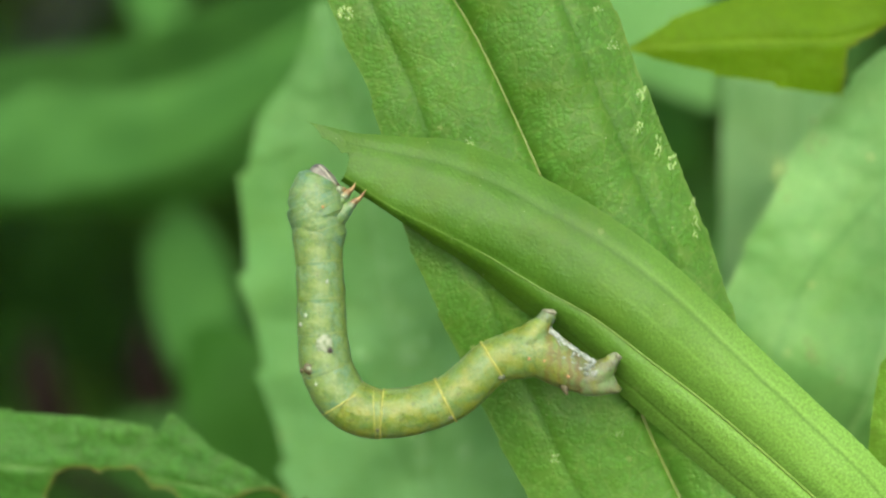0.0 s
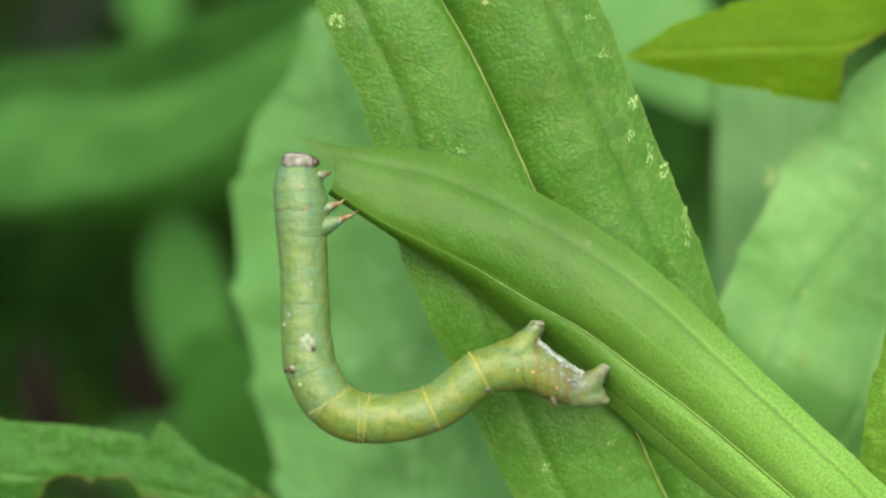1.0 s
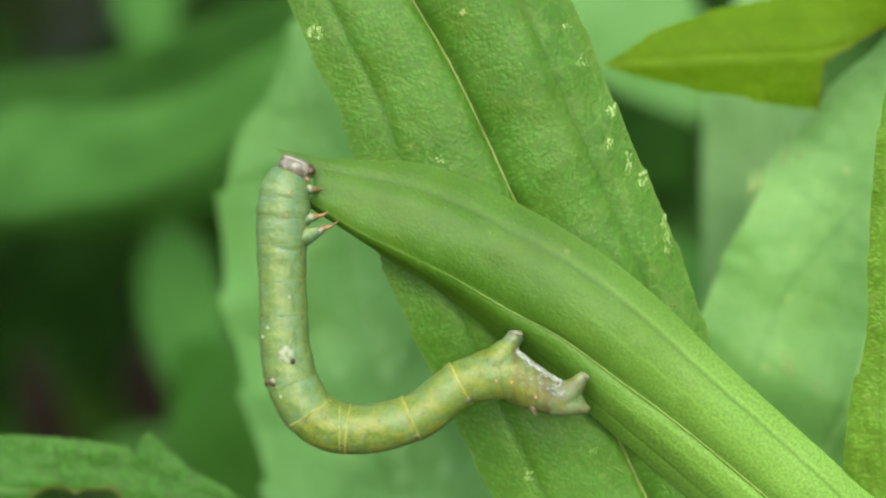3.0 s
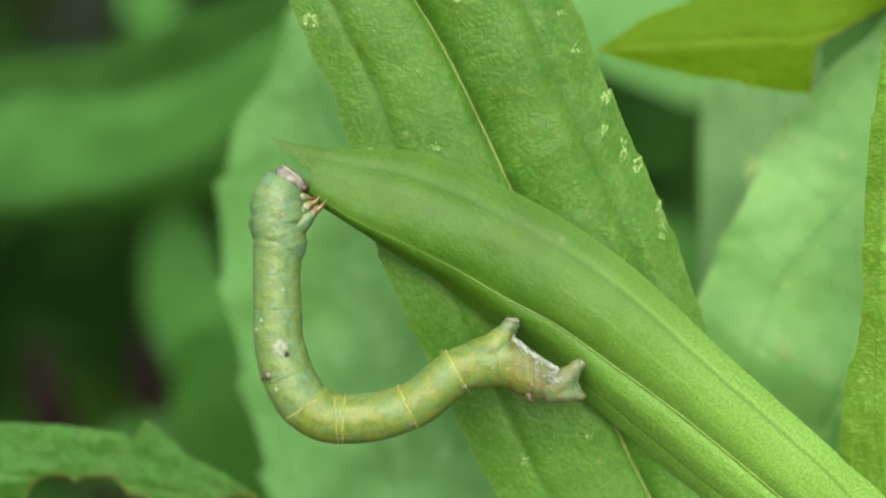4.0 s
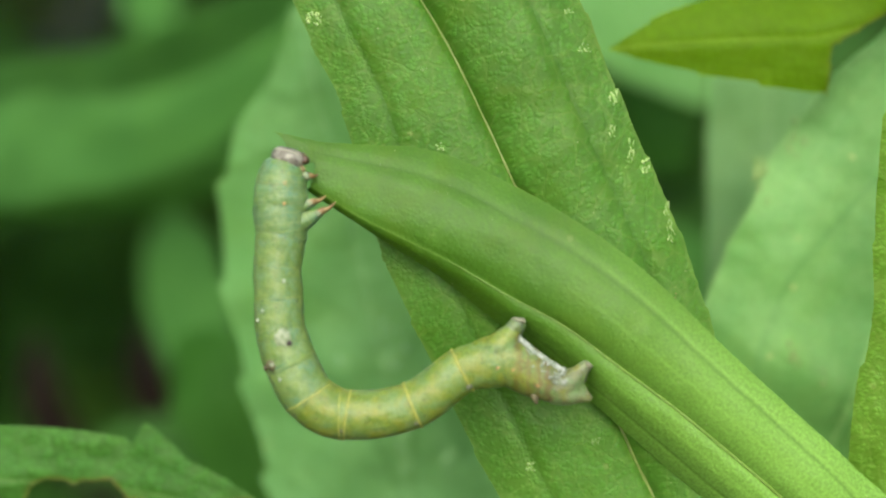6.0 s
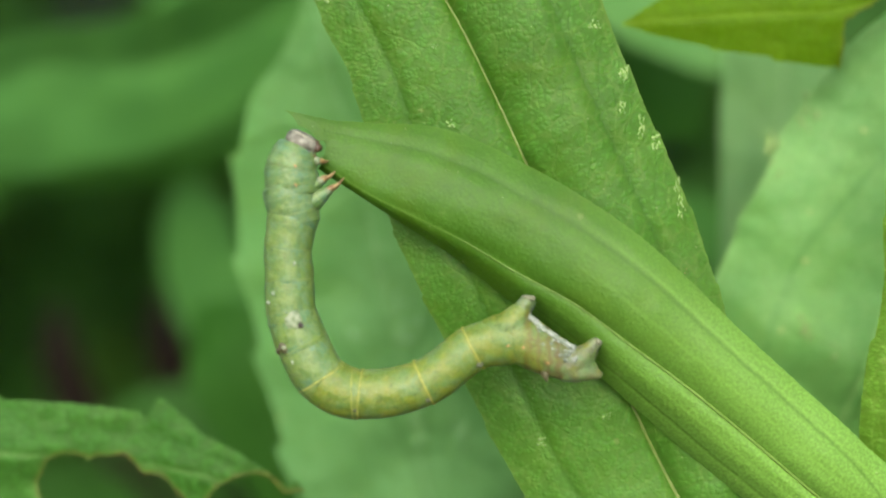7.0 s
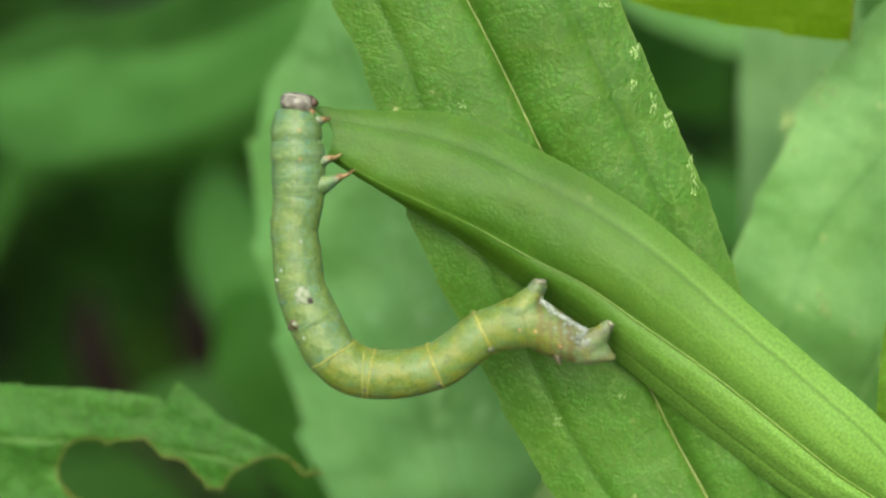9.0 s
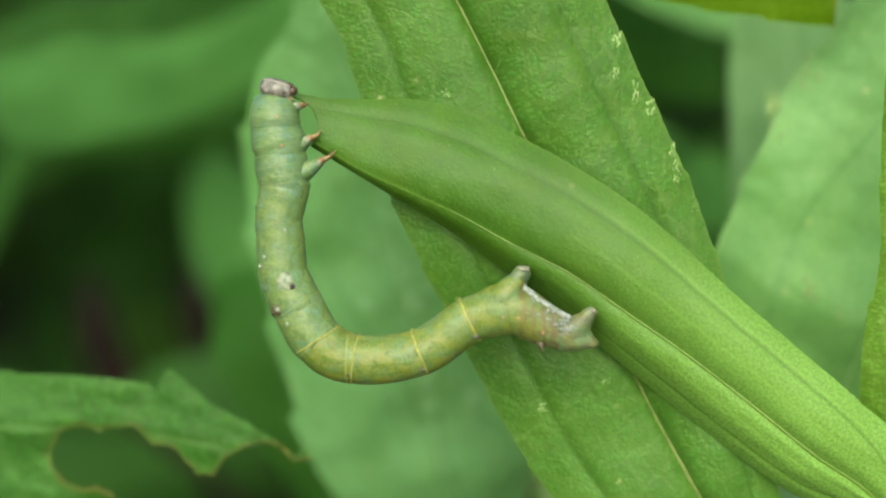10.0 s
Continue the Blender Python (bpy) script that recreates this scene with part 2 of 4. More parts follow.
SKIN_BACK = skin_material("skin_abdomen", (0.157, 0.204, 0.027), (0.097, 0.160, 0.017), (0.107, 0.196, 0.058), (0.364, 0.388, 0.089), ring_amount=0.15, warm=(0.187, 0.190, 0.013))
SKIN_FORE = skin_material("skin_foreparts", (0.131, 0.210, 0.053), (0.096, 0.168, 0.038), (0.097, 0.205, 0.106), (0.310, 0.369, 0.116), ring_amount=0.35, warm=(0.154, 0.218, 0.037))
SKIN_CHEST = skin_material("skin_thorax", (0.105, 0.195, 0.073), (0.098, 0.174, 0.047), (0.087, 0.195, 0.114), (0.298, 0.363, 0.140), ring_at=(0.3, 0.68, 0.95), ring_amount=0.35, warm=(0.132, 0.201, 0.047))
SKIN_REAR = skin_material("skin_rear", (0.154, 0.198, 0.028), (0.095, 0.155, 0.018), (0.105, 0.190, 0.060), (0.120, 0.070, 0.020), ring_at=(0.3, 0.42, 0.55, 0.68), ring_amount=0.6, ring_width=0.06, span=(-4.6, 3.4), tail=(0.111, 0.110, 0.063), warm=(0.183, 0.184, 0.013))
FOLD = plain_material("yellow_fold", (0.24, 0.27, 0.04), (0.35, 0.36, 0.08), 2500, 0.5)
HEAD = plain_material("head_shell", (0.070, 0.066, 0.042), (0.235, 0.232, 0.180), 1500, 0.42)
JAW = plain_material("mouthparts", (0.04, 0.026, 0.016), (0.12, 0.070, 0.040), 3000, 0.35)
CLAW = plain_material("leg_horn", (0.13, 0.074, 0.022), (0.36, 0.26, 0.11), 3500, 0.35)
WHITE = plain_material("waxy_white", (0.13, 0.17, 0.11), (0.31, 0.345, 0.30), 3200, 0.6)
PROLEG = skin_material("proleg_skin", (0.115, 0.163, 0.047), (0.086, 0.126, 0.036), (0.119, 0.176, 0.116), (0.216, 0.245, 0.105), ring_at=())
CLASPER = skin_material("clasper_skin", (0.15, 0.19, 0.09), (0.12, 0.15, 0.07), (0.19, 0.22, 0.16), (0.3, 0.3, 0.1), ring_at=())
PAD = plain_material("foot_pad", (0.14, 0.15, 0.085), (0.25, 0.26, 0.17), 3000, 0.5)
SCAR = plain_material("scar_pale", (0.115, 0.17, 0.075), (0.245, 0.285, 0.18), 3500, 0.6)
PALE_BAND = plain_material("pale_band", (0.24, 0.24, 0.17), (0.40, 0.38, 0.30), 3500, 0.6)
BLACK = plain_material("dark_pit", (0.012, 0.010, 0.008), (0.03, 0.02, 0.015), 3000, 0.4)
BROWN = plain_material("brown_wart", (0.045, 0.040, 0.016), (0.115, 0.105, 0.045), 3000, 0.5)
GREY = plain_material("grey_blotch", (0.075, 0.095, 0.045), (0.115, 0.135, 0.080), 3000, 0.5)
SKYBLUE = plain_material("pale_dot", (0.20, 0.27, 0.17), (0.30, 0.35, 0.27), 3000, 0.5)
ORANGE = plain_material("orange_dot", (0.34, 0.17, 0.06), (0.42, 0.24, 0.10), 3000, 0.5)


# ---- building helpers ----
def thing(name, foot, label, category, group=""):
    """An Empty at the thing's foot (millimetres in the subject's frame)."""
    ob = new(name)
    ob.empty_display_size = 0.005
    ob.matrix_world = BASE @ Matrix.Translation(Vector(foot) * MM)
    tagged(ob, label, category, group)
    ob["foot"] = tuple(foot)
    return ob


def part(name, bm, material, parent, label="", pivot=None, root=None, smooth=True, thick=0.0):
    """One mesh under a thing; bm is in millimetres of the subject's frame, pivot its own origin there."""
    foot = Vector((root or parent)["foot"]) if pivot is None or root is None else Vector(root["foot"])
    own = Vector(pivot) if pivot is not None else Vector(parent["foot"])
    bmesh.ops.transform(bm, matrix=Matrix.Diagonal((MM, MM, MM, 1)) @ Matrix.Translation(-own), verts=bm.verts)
    mesh = bpy.data.meshes.new(name)
    bm.to_mesh(mesh)
    bm.free()
    mesh.materials.append(material)
    if smooth:
        mesh.polygons.foreach_set("use_smooth", [True] * len(mesh.polygons))
    ob = new(name, mesh)
    ob.parent = parent
    ob.location = (own - Vector(parent["foot"])) * MM
    ob["foot"] = tuple(own)
    if thick:
        shell = ob.modifiers.new("thickness", "SOLIDIFY")
        shell.thickness, shell.offset = thick * MM, 0
        crisp = ob.modifiers.new("crisp_rim", "EDGE_SPLIT")
        crisp.split_angle = radians(55)
    return tagged(ob, label) if label else ob


def spline(points, n):
    """n points along a smooth curve through the points (Catmull-Rom), with their tangents."""
    p = [np.array(q, float) for q in points]
    p = [2 * p[0] - p[1]] + p + [2 * p[-1] - p[-2]]
    out = []
    for i in range(n):
        x = i / (n - 1) * (len(p) - 3)
        k = min(int(x), len(p) - 4)
        t = x - k
        a, b, c, d = p[k:k + 4]
        out.append(0.5 * (2 * b + (c - a) * t + (2 * a - 5 * b + 4 * c - d) * t * t + (3 * b - a - 3 * c + d) * t ** 3))
    return np.array(out)


def blade(mid, left, right, n=160, across=44, fall=(0.1, 0.1), bend=(1.6, 1.6), teeth=0.0, spacing=4.0, wave=0.12, groove=0.25, rail=0.6, valleys=0.09, spikes=(), bites=(), inside=None, spine=None, join=(0.2, 0.55), arch=((0, 1), (0, 1)), pleats=0.0, keel=0.0, seed=1):
    """A leaf's surface. mid: midrib from base to tip (mm); left, right: half widths at those points, as seen with the tip up;
    fall: how far the two edges lie behind the midrib, in parts of the width, with the power bend; bites: circles (x, z, r) eaten away;
    inside: keep only what lies in one of these circles; arch: how high (mm) and within what run each half swells out of the valley at the midrib;
    pleats: depth of the ribs that gather at the base; keel: how steeply the left half folds back towards the tip."""
    line = spline(mid, n)
    wl = spline([(w, 0, 0) for w in left], n)[:, 0]
    wr = spline([(w, 0, 0) for w in right], n)[:, 0]
    tangent = np.gradient(line, axis=0)
    tangent[:, 1] *= 0.5
    tangent /= np.linalg.norm(tangent, axis=1)[:, None]
    side = np.stack([tangent[:, 2], np.zeros(n), -tangent[:, 0]], 1)      # to the right of the way to the tip
    side /= np.linalg.norm(side, axis=1)[:, None]
    run = np.concatenate([[0], np.cumsum(np.linalg.norm(np.diff(line, axis=0), axis=1))])
    bm = bmesh.new()
    uv_mm, uv_n, uv_r = (bm.loops.layers.uv.new(k) for k in ("blade", "norm", "rim"))
    rows, data = [], {}
    for i in range(n):
        row = []
        for j in range(across + 1):
            v = 2 * j / across - 1
            w = max(0.02, wr[i] if v > 0 else wl[i])
            if teeth:
                ph = (run[i] / spacing + (0.37 if v > 0 else 0)) % 1.0
                w += teeth * (ph ** 2.5) * abs(v) ** 6 * min(1, w / 3)
            w += 0.07 * noise.noise((run[i] * 2.7, 3.0 if v > 0 else 8.0, seed)) * abs(v) ** 10 * min(1, w / 2)
            for x0, flank, high, before, after in spikes:
                off = line[i][0] - x0
                if v * flank > 0:
                    w += high * max(0, 1 - (off / after if off > 0 else -off / before)) * abs(v) ** 5
            f, b = (fall[1], bend[1]) if v > 0 else (fall[0], bend[0])
            q = line[i] + side[i] * v * w
            depth = f * w * abs(v) ** b
            depth += groove * 0.6 * math.exp(-(v * w / 0.4) ** 2)
            at = rail * min(1, max(0.07, (i / n - join[0]) / (join[1] - join[0])))
            high, reach = arch[1] if v > 0 else arch[0]
            depth -= high * (1 - math.exp(-abs(v) * w / reach)) * min(1, wl[i] / 2.4)
            if v < 0 and keel:
                depth += keel * w * -v * min(1, max(0, (i / n - 0.42) / 0.18))
            depth -= pleats * math.sin(abs(v) * 3 * math.pi) ** 2 * max(0, 1 - i / n / 0.34) ** 1.3
            depth += valleys * math.exp(-((abs(v) - at) * w / 0.55) ** 2) * (1 - math.exp(-(v * w / 0.8) ** 2))
            depth += wave * w * 0.12 * noise.noise((run[i] * 0.16, v * 1.6 + seed * 7.3, seed))
            depth += wave * 0.22 * noise.noise((run[i] * 0.7, v * w * 0.7, seed + 3.1))
            q = q + np.array((0, depth, 0))
            if spine is not None and v == 0:
                spine.append(q)
            vert = bm.verts.new(q)
            data[vert] = (run[i], v * w, i / (n - 1), v)
            row.append(vert)
        rows.append(row)
    rim = {v: 9.0 for v in bm.verts}
    gone = set()
    for x, z, r in bites:
        for vert in data:
            d = math.hypot(vert.co.x - x, vert.co.z - z)
            r2 = r * (1 + (0.0 if r > 3.7 else 0.1) * noise.noise((math.atan2(vert.co.z - z, vert.co.x - x) * 2.2, seed, r)))
            rim[vert] = min(rim[vert], abs(d - r2))
            if d < r2:
                gone.add(vert)
                if d > r2 - 0.9 and d > 0:
                    vert.co.x, vert.co.z = x + (vert.co.x - x) * r2 / d, z + (vert.co.z - z) * r2 / d
                    rim[vert] = 0.0
    if inside:
        for vert in data:
            d, x, z, r = min((math.hypot(vert.co.x - x, vert.co.z - z) - r, x, z, r) for x, z, r in inside)
            if d > 0:
                gone.add(vert)
                if d < 0.9:
                    vert.co.x, vert.co.z = x + (vert.co.x - x) * r / (d + r), z + (vert.co.z - z) * r / (d + r)
    for i in range(n - 1):
        for j in range(across):
            quad = (rows[i][j], rows[i][j + 1], rows[i + 1][j + 1], rows[i + 1][j])
            if all(q in gone for q in quad):
                continue
            face = bm.faces.new(quad)
            for loop in face.loops:
                a, b, c, d = data[loop.vert]
                loop[uv_mm].uv, loop[uv_n].uv, loop[uv_r].uv = (a, b), (c, d), (rim[loop.vert], 0)
    bmesh.ops.delete(bm, geom=[v for v in bm.verts if not v.link_faces], context="VERTS")
    return bm


def tube(points, radii, n=24, around=20, squash=1.0, wrinkle=0.0, caps=True, bm=None, seed=0):
    """A round body along a curve that lies in the plane that faces the viewer, or near it."""
    bm = bm or bmesh.new()
    uv = bm.loops.layers.uv.get("norm") or bm.loops.layers.uv.new("norm")
    line = spline(points, n)
    rad = spline([(r, 0, 0) for r in radii], n)[:, 0]
    tan = np.gradient(line, axis=0)
    tan /= np.linalg.norm(tan, axis=1)[:, None]
    rows = []
    for i in range(n):
        t = Vector(tan[i])
        out = Vector((0, -1, 0)) if abs(t.y) < 0.9 else Vector((1, 0, 0))
        a = (out - t * out.dot(t)).normalized()
        b = t.cross(a)
        row = []
        for j in range(around):
            g = 2 * math.pi * j / around
            r = max(0.004, rad[i]) * (1 + wrinkle * noise.noise((i * 0.06, math.cos(g) * 1.4 + seed, math.sin(g) * 1.4)))
            row.append(bm.verts.new(Vector(line[i]) + a * r * squash * math.cos(g) + b * r * math.sin(g)))
        rows.append(row)
    for i in range(n - 1):
        for j in range(around):
            k = (j + 1) % around
            face = bm.faces.new((rows[i][j], rows[i + 1][j], rows[i + 1][k], rows[i][k]))
            for loop, (p, q) in zip(face.loops, ((i, j), (i + 1, j), (i + 1, j + 1), (i, j + 1))):
                loop[uv].uv = (p / (n - 1), q / around)
    if caps:
        for row in (rows[0], rows[-1]):
            face = bm.faces.new(row)
            for loop in face.loops:
                loop[uv].uv = (0.5, 0.5)
    bmesh.ops.recalc_face_normals(bm, faces=bm.faces)
    return bm


def blob(centre, size, rough=0.0, detail=2, turn=0.0, bm=None):
    """An uneven lump: size in mm along x, y, z."""
    bm = bm or bmesh.new()
    made = bmesh.ops.create_icosphere(bm, subdivisions=detail, radius=1)["verts"]
    m = Matrix.Translation(centre) @ Matrix.Rotation(radians(turn), 4, "Y")
    for v in made:
        f = 1 + rough * noise.noise(v.co * 2.3 + Vector(centre))
        v.co = m @ Vector((v.co.x * size[0] * f, v.co.y * size[1] * f, v.co.z * size[2] * f))
    return bm


def spot_on(leaf, at, size, material=None, label="", seed=0, lumps=22):
    """A small irregular blotch lying on a leaf's upper face at (x, z)."""
    own = Vector(leaf["foot"])
    co = np.empty(len(leaf.data.vertices) * 3)
    leaf.data.vertices.foreach_get("co", co)
    co = co.reshape(-1, 3) / MM + np.array(own)
    rng = random.Random(seed)
    bm = bmesh.new()
    for k in range(lumps):
        x = at[0] + rng.uniform(-1, 1) * size[0] * 0.9
        z = at[1] + rng.uniform(-1, 1) * size[1] * 0.9
        y = co[np.argmin((co[:, 0] - x) ** 2 + (co[:, 2] - z) ** 2), 1]
        f = rng.uniform(0.12, 0.34)
        blob((x, y - 0.10, z), (size[0] * f, 0.05, size[1] * f), 0.6, 2, rng.uniform(-40, 40), bm=bm)
    part("pale_spot", bm, material or SPOT, leaf, label)


# ---- ground and undergrowth ----
def ground():
    bm = bmesh.new()
    n, size = 60, 60.0
    grid = {}
    for i in range(n + 1):
        for j in range(n + 1):
            x, y = ((2 * i / n - 1) ** 3) * size, ((2 * j / n - 1) ** 3) * size
            grid[i, j] = bm.verts.new((x, y, 0.02 * noise.noise((x * 3, y * 3, 0))))
    for i in range(n):
        for j in range(n):
            bm.faces.new((grid[i, j], grid[i + 1, j], grid[i + 1, j + 1], grid[i, j + 1]))
    mesh = bpy.data.meshes.new("ground")
    bm.to_mesh(mesh)
    bm.free()
    mesh.materials.append(SOIL)
    tagged(new("ground", mesh), "dark brown soil and leaf litter under the plants", "ground", kind="structure")


def undergrowth():
    """A thicket of narrow leaves behind and round the plants."""
    rng = random.Random(4)
    verts, faces, uv = [], [], []
    for k in range(15000):
        # a patch about four metres wide with a small clearing where the viewer stands
        while True:
            x, far = rng.uniform(-2.0, 2.0), rng.uniform(-1.6, 2.4)
            edge = 1.75 + 0.35 * noise.noise((x * 1.3, far * 1.3, 4.0))
            behind = far > 0.2 and abs(x) < 0.3 + 0.9 * far
            if math.hypot(x, far - 0.4) > edge or math.hypot(x, far + 0.02) < 0.37:
                continue
            if behind or rng.random() < 0.4:
                break
        z = rng.uniform(0.02, (0.78 if far > 0.25 else 0.42) + 0.1 * noise.noise((x * 4, far * 4, 0)))
        length, width = rng.uniform(0.06, 0.13), rng.uniform(0.008, 0.017)
        turn = Matrix.Rotation(rng.uniform(0, 6.283), 4, "Z") @ Matrix.Rotation(rng.uniform(-0.9, 0.7), 4, "Y")
        m = Matrix.Translation((x, far, z)) @ turn @ Matrix.Rotation(rng.uniform(-0.6, 0.6), 4, "X")
        base = len(verts)
        for i in range(7):
            t = i / 6
            w = width * math.sin(math.pi * (0.06 + 0.94 * t) ** 0.8) + 0.0004
            drop = -0.35 * length * t * t
            for v in (-1, 0, 1):
                verts.append(m @ Vector((length * t, v * w, drop + (0.25 * w if v else 0))))
                uv.append((t * length * 1000, v * w * 1000))
        for i in range(6):
            for v in (0, 1):
                a = base + i * 3 + v
                faces.append((a, a + 1, a + 4, a + 3))
    mesh = bpy.data.meshes.new("undergrowth")
    mesh.from_pydata(verts, [], faces)
    for name, scale in (("blade", 1.0), ("norm", 0.01)):
        layer = mesh.uv_layers.new(name=name)
        for loop in mesh.loops:
            layer.data[loop.index].uv = (uv[loop.vertex_index][0] * scale, uv[loop.vertex_index][1] * scale)
    mesh.materials.append(LEAF_DEEP_SHADE)
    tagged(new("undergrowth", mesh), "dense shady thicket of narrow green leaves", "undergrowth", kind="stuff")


ground()
undergrowth()


# ---- plants ----
DOWN = np.array(BASE.to_3x3().inverted() @ Vector((0, 0, -1)))


def foot_of(p):
    """Where a stem through p (mm) meets the ground."""
    high = (BASE @ (Vector(p) * MM)).z
    return tuple(np.array(p) + DOWN * (high + 0.004) / MM)


def plant(name, top, label, group="plants", thick=1.9):
    """A stalk from the ground up to the top point; its leaves are added as parts."""
    foot = foot_of(top)
    ob = thing(name, foot, label, "plant", group)
    mids = [np.array(foot) + (np.array(top) - np.array(foot)) * t + np.array((3 * math.sin(4 * t), 2 * math.sin(3 * t + 1), 0)) * (1 - t) * t * 2 for t in np.linspace(0, 1, 9)]
    part("stem", tube(mids, [thick * (1.25 - 0.4 * t) for t in np.linspace(0, 1, 9)], n=60, around=12), STEM, ob, "pale green hairy stem")
    return ob


def rib(leaf, spine, lo, hi, thick, material, label, proud=0.14):
    """The raised midrib of a leaf from its base part lo to hi (0 to 1), tapering."""
    cut = spine[int(lo * len(spine)):int(hi * len(spine)):6]
    pts = [(q[0], q[1] - proud, q[2]) for q in cut]
    part("midrib", tube(pts, [thick * (1 - k / len(pts)) ** 0.6 for k in range(len(pts))], n=len(pts) * 3, around=10, wrinkle=0.15), material, leaf, label)


def stem_at(top, z):
    """The point of a plant's stem at the height z of the subject's frame."""
    top = np.array(top, float)
    return tuple(top + DOWN * (z - top[2]) / DOWN[2])


# the plant that carries the caterpillar
MAIN_TOP = (47, 2, 34)
main = plant("goldenrod_plant", MAIN_TOP, "tall goldenrod with long narrow serrated green leaves")

FRONT_PIVOT = (10.35, 1, -9.42)
FRONT_MID = [stem_at(MAIN_TOP, -46), (39.5, 9, -36), (31.06, 4, -24.61), (25.82, 2.2, -20.26), (20.86, 1.6, -16.0), (16.78, 1.2, -12.64), (12.73, 1, -9.62), (8.7, 1, -6.65), (4.67, 1, -4.45), (0.64, 1, -2.05), (-2.58, 1, -0.45), (-5.8, 1, 1.15), (-9.02, 1, 3.2), (-10.83, 1, 4.5), (-12.86, 1.2, 5.85)]
FRONT = dict(left=[0.5, 1.2, 2.6, 3.4, 3.7, 3.6, 3.2, 2.7, 2.0, 1.35, 0.95, 0.5, 0.45, 0.5, 0.5], right=[0.5, 1.8, 4.2, 5.0, 5.2, 5.5, 6.2, 6.6, 7.0, 6.8, 6.6, 5.7, 3.7, 2.5, 1.55],
             n=250, across=64, fall=(0.95, 0.34), bend=(1.9, 2.3), wave=0.35, groove=0.12, valleys=0.13, rail=0.70, join=(0.05, 0.22), arch=((0.4, 0.9), (2.3, 2.3)), pleats=0.3, keel=0.5, seed=2)
END_BITES = [(-13.92, 4.76, 3.75), (-10.92, 4.44, 1.98)]
front_spine = []
front_leaf = part("leaf", blade(FRONT_MID, spine=front_spine, bites=END_BITES, **FRONT), LEAF_FRONT, main,
                  "smooth bright green leaf arched over, its tip freshly eaten", pivot=FRONT_PIVOT, thick=0.09)
rib(front_leaf, front_spine, 0.02, 0.66, 0.14, RIB_GREEN, "pale green raised midrib", 0.15)
TIP_CUTS = [(-11.48, 3.84, 2.2), (-13.76, 4.04, 3.58), (-9.28, 3.56, 1.35)]
leaf_tip = part("leaf_tip", blade(FRONT_MID, bites=TIP_CUTS, inside=[(x, z, r + 0.3) for x, z, r in END_BITES], **FRONT), LEAF_FRONT, main,
                "last pointed scrap of the eaten leaf", pivot=FRONT_PIVOT, thick=0.02)

big_spine = []
big_leaf = part("leaf", blade(spine=big_spine, mid=[stem_at(MAIN_TOP, -58), (27.74, 12.5, -39.63), (19.59, 7.5, -26.86), (15.40, 6, -19.10), (12.28, 5.5, -12.41), (8.93, 5, -4.09), (5.20, 4.5, 3.96), (3.34, 4.5, 8.08), (0.66, 4.5, 13.57), (-2.02, 4.5, 18.18), (-5.15, 5.5, 24.10), (-9.42, 7.5, 32.41), (-13.54, 11.5, 41.44)],
                   left=[0.6, 2.5, 7.4, 9.6, 10.3, 10.9, 10.7, 9.9, 8.8, 8.3, 7.5, 4.5, 0.3], right=[0.6, 2.0, 5.0, 6.6, 8.5, 9.2, 9.4, 9.5, 9.9, 9.9, 9.0, 5.0, 0.3],
                   n=320, across=72, fall=(0.20, 0.22), bend=(2.2, 2.0), teeth=0.18, spacing=5.5, wave=0.45, groove=0.5, valleys=0.3, rail=0.66, join=(0.05, 0.2), arch=((0.9, 3.0), (2.4, 2.4)), seed=5),
     LEAF_BIG, main, "broad green leaf with a quilted surface, yellow midrib and pale mined spots", thick=0.25)
rib(big_leaf, big_spine, 0.02, 0.97, 0.17, RIB_TAN, "yellowish tan midrib")

SUNNY_PIVOT = (29.97, 16, 15.12)
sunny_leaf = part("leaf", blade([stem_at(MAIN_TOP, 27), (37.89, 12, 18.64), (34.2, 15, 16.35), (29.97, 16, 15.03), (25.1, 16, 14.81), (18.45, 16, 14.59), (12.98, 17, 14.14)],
                                [0.5, 2.0, 4.0, 4.3, 3.4, 2.0, 0.05], [0.5, 2.0, 4.5, 4.6, 4.3, 2.6, 0.05],
                                n=110, across=40, fall=(0.25, 0.35), teeth=0.35, spacing=5.0, wave=0.5, valleys=0.02, bites=[(31.3, 10.6, 1.45), (31.35, 11.9, 1.4), (31.4, 13.35, 1.4), (32.6, 13.5, 1.9), (33.0, 10.8, 2.6), (34.4, 13.9, 2.5), (36.4, 14.2, 3.2), (36.5, 10.5, 3.6)], seed=8),
                  LEAF_SUNNY, main, "thin yellow-green leaf lit through, with a bitten edge", pivot=SUNNY_PIVOT, thick=0.2)

part("leaf", blade([stem_at(MAIN_TOP, -62), (38, 14, -40), (34.41, 8, -23.57), (33.53, 5.5, -14.9), (33.5, 3.5, -6.51), (33.44, 2.5, 1.67), (34.09, 2.5, 9.8), (35.34, 3, 18.0), (37.71, 6, 25.02)],
                   [0.5, 2.0, 3.6, 3.5, 2.3, 2.15, 1.9, 1.6, 0.1], [0.5, 2.0, 3.4, 3.6, 3.6, 3.4, 3.0, 2.0, 0.1],
                   n=170, across=40, fall=(0.5, 0.2), bend=(1.8, 1.6), teeth=0.25, spacing=9.0, wave=1.0, seed=11),
     LEAF_EDGE, main, "narrow green leaf with a curled finely toothed edge", thick=0.25)

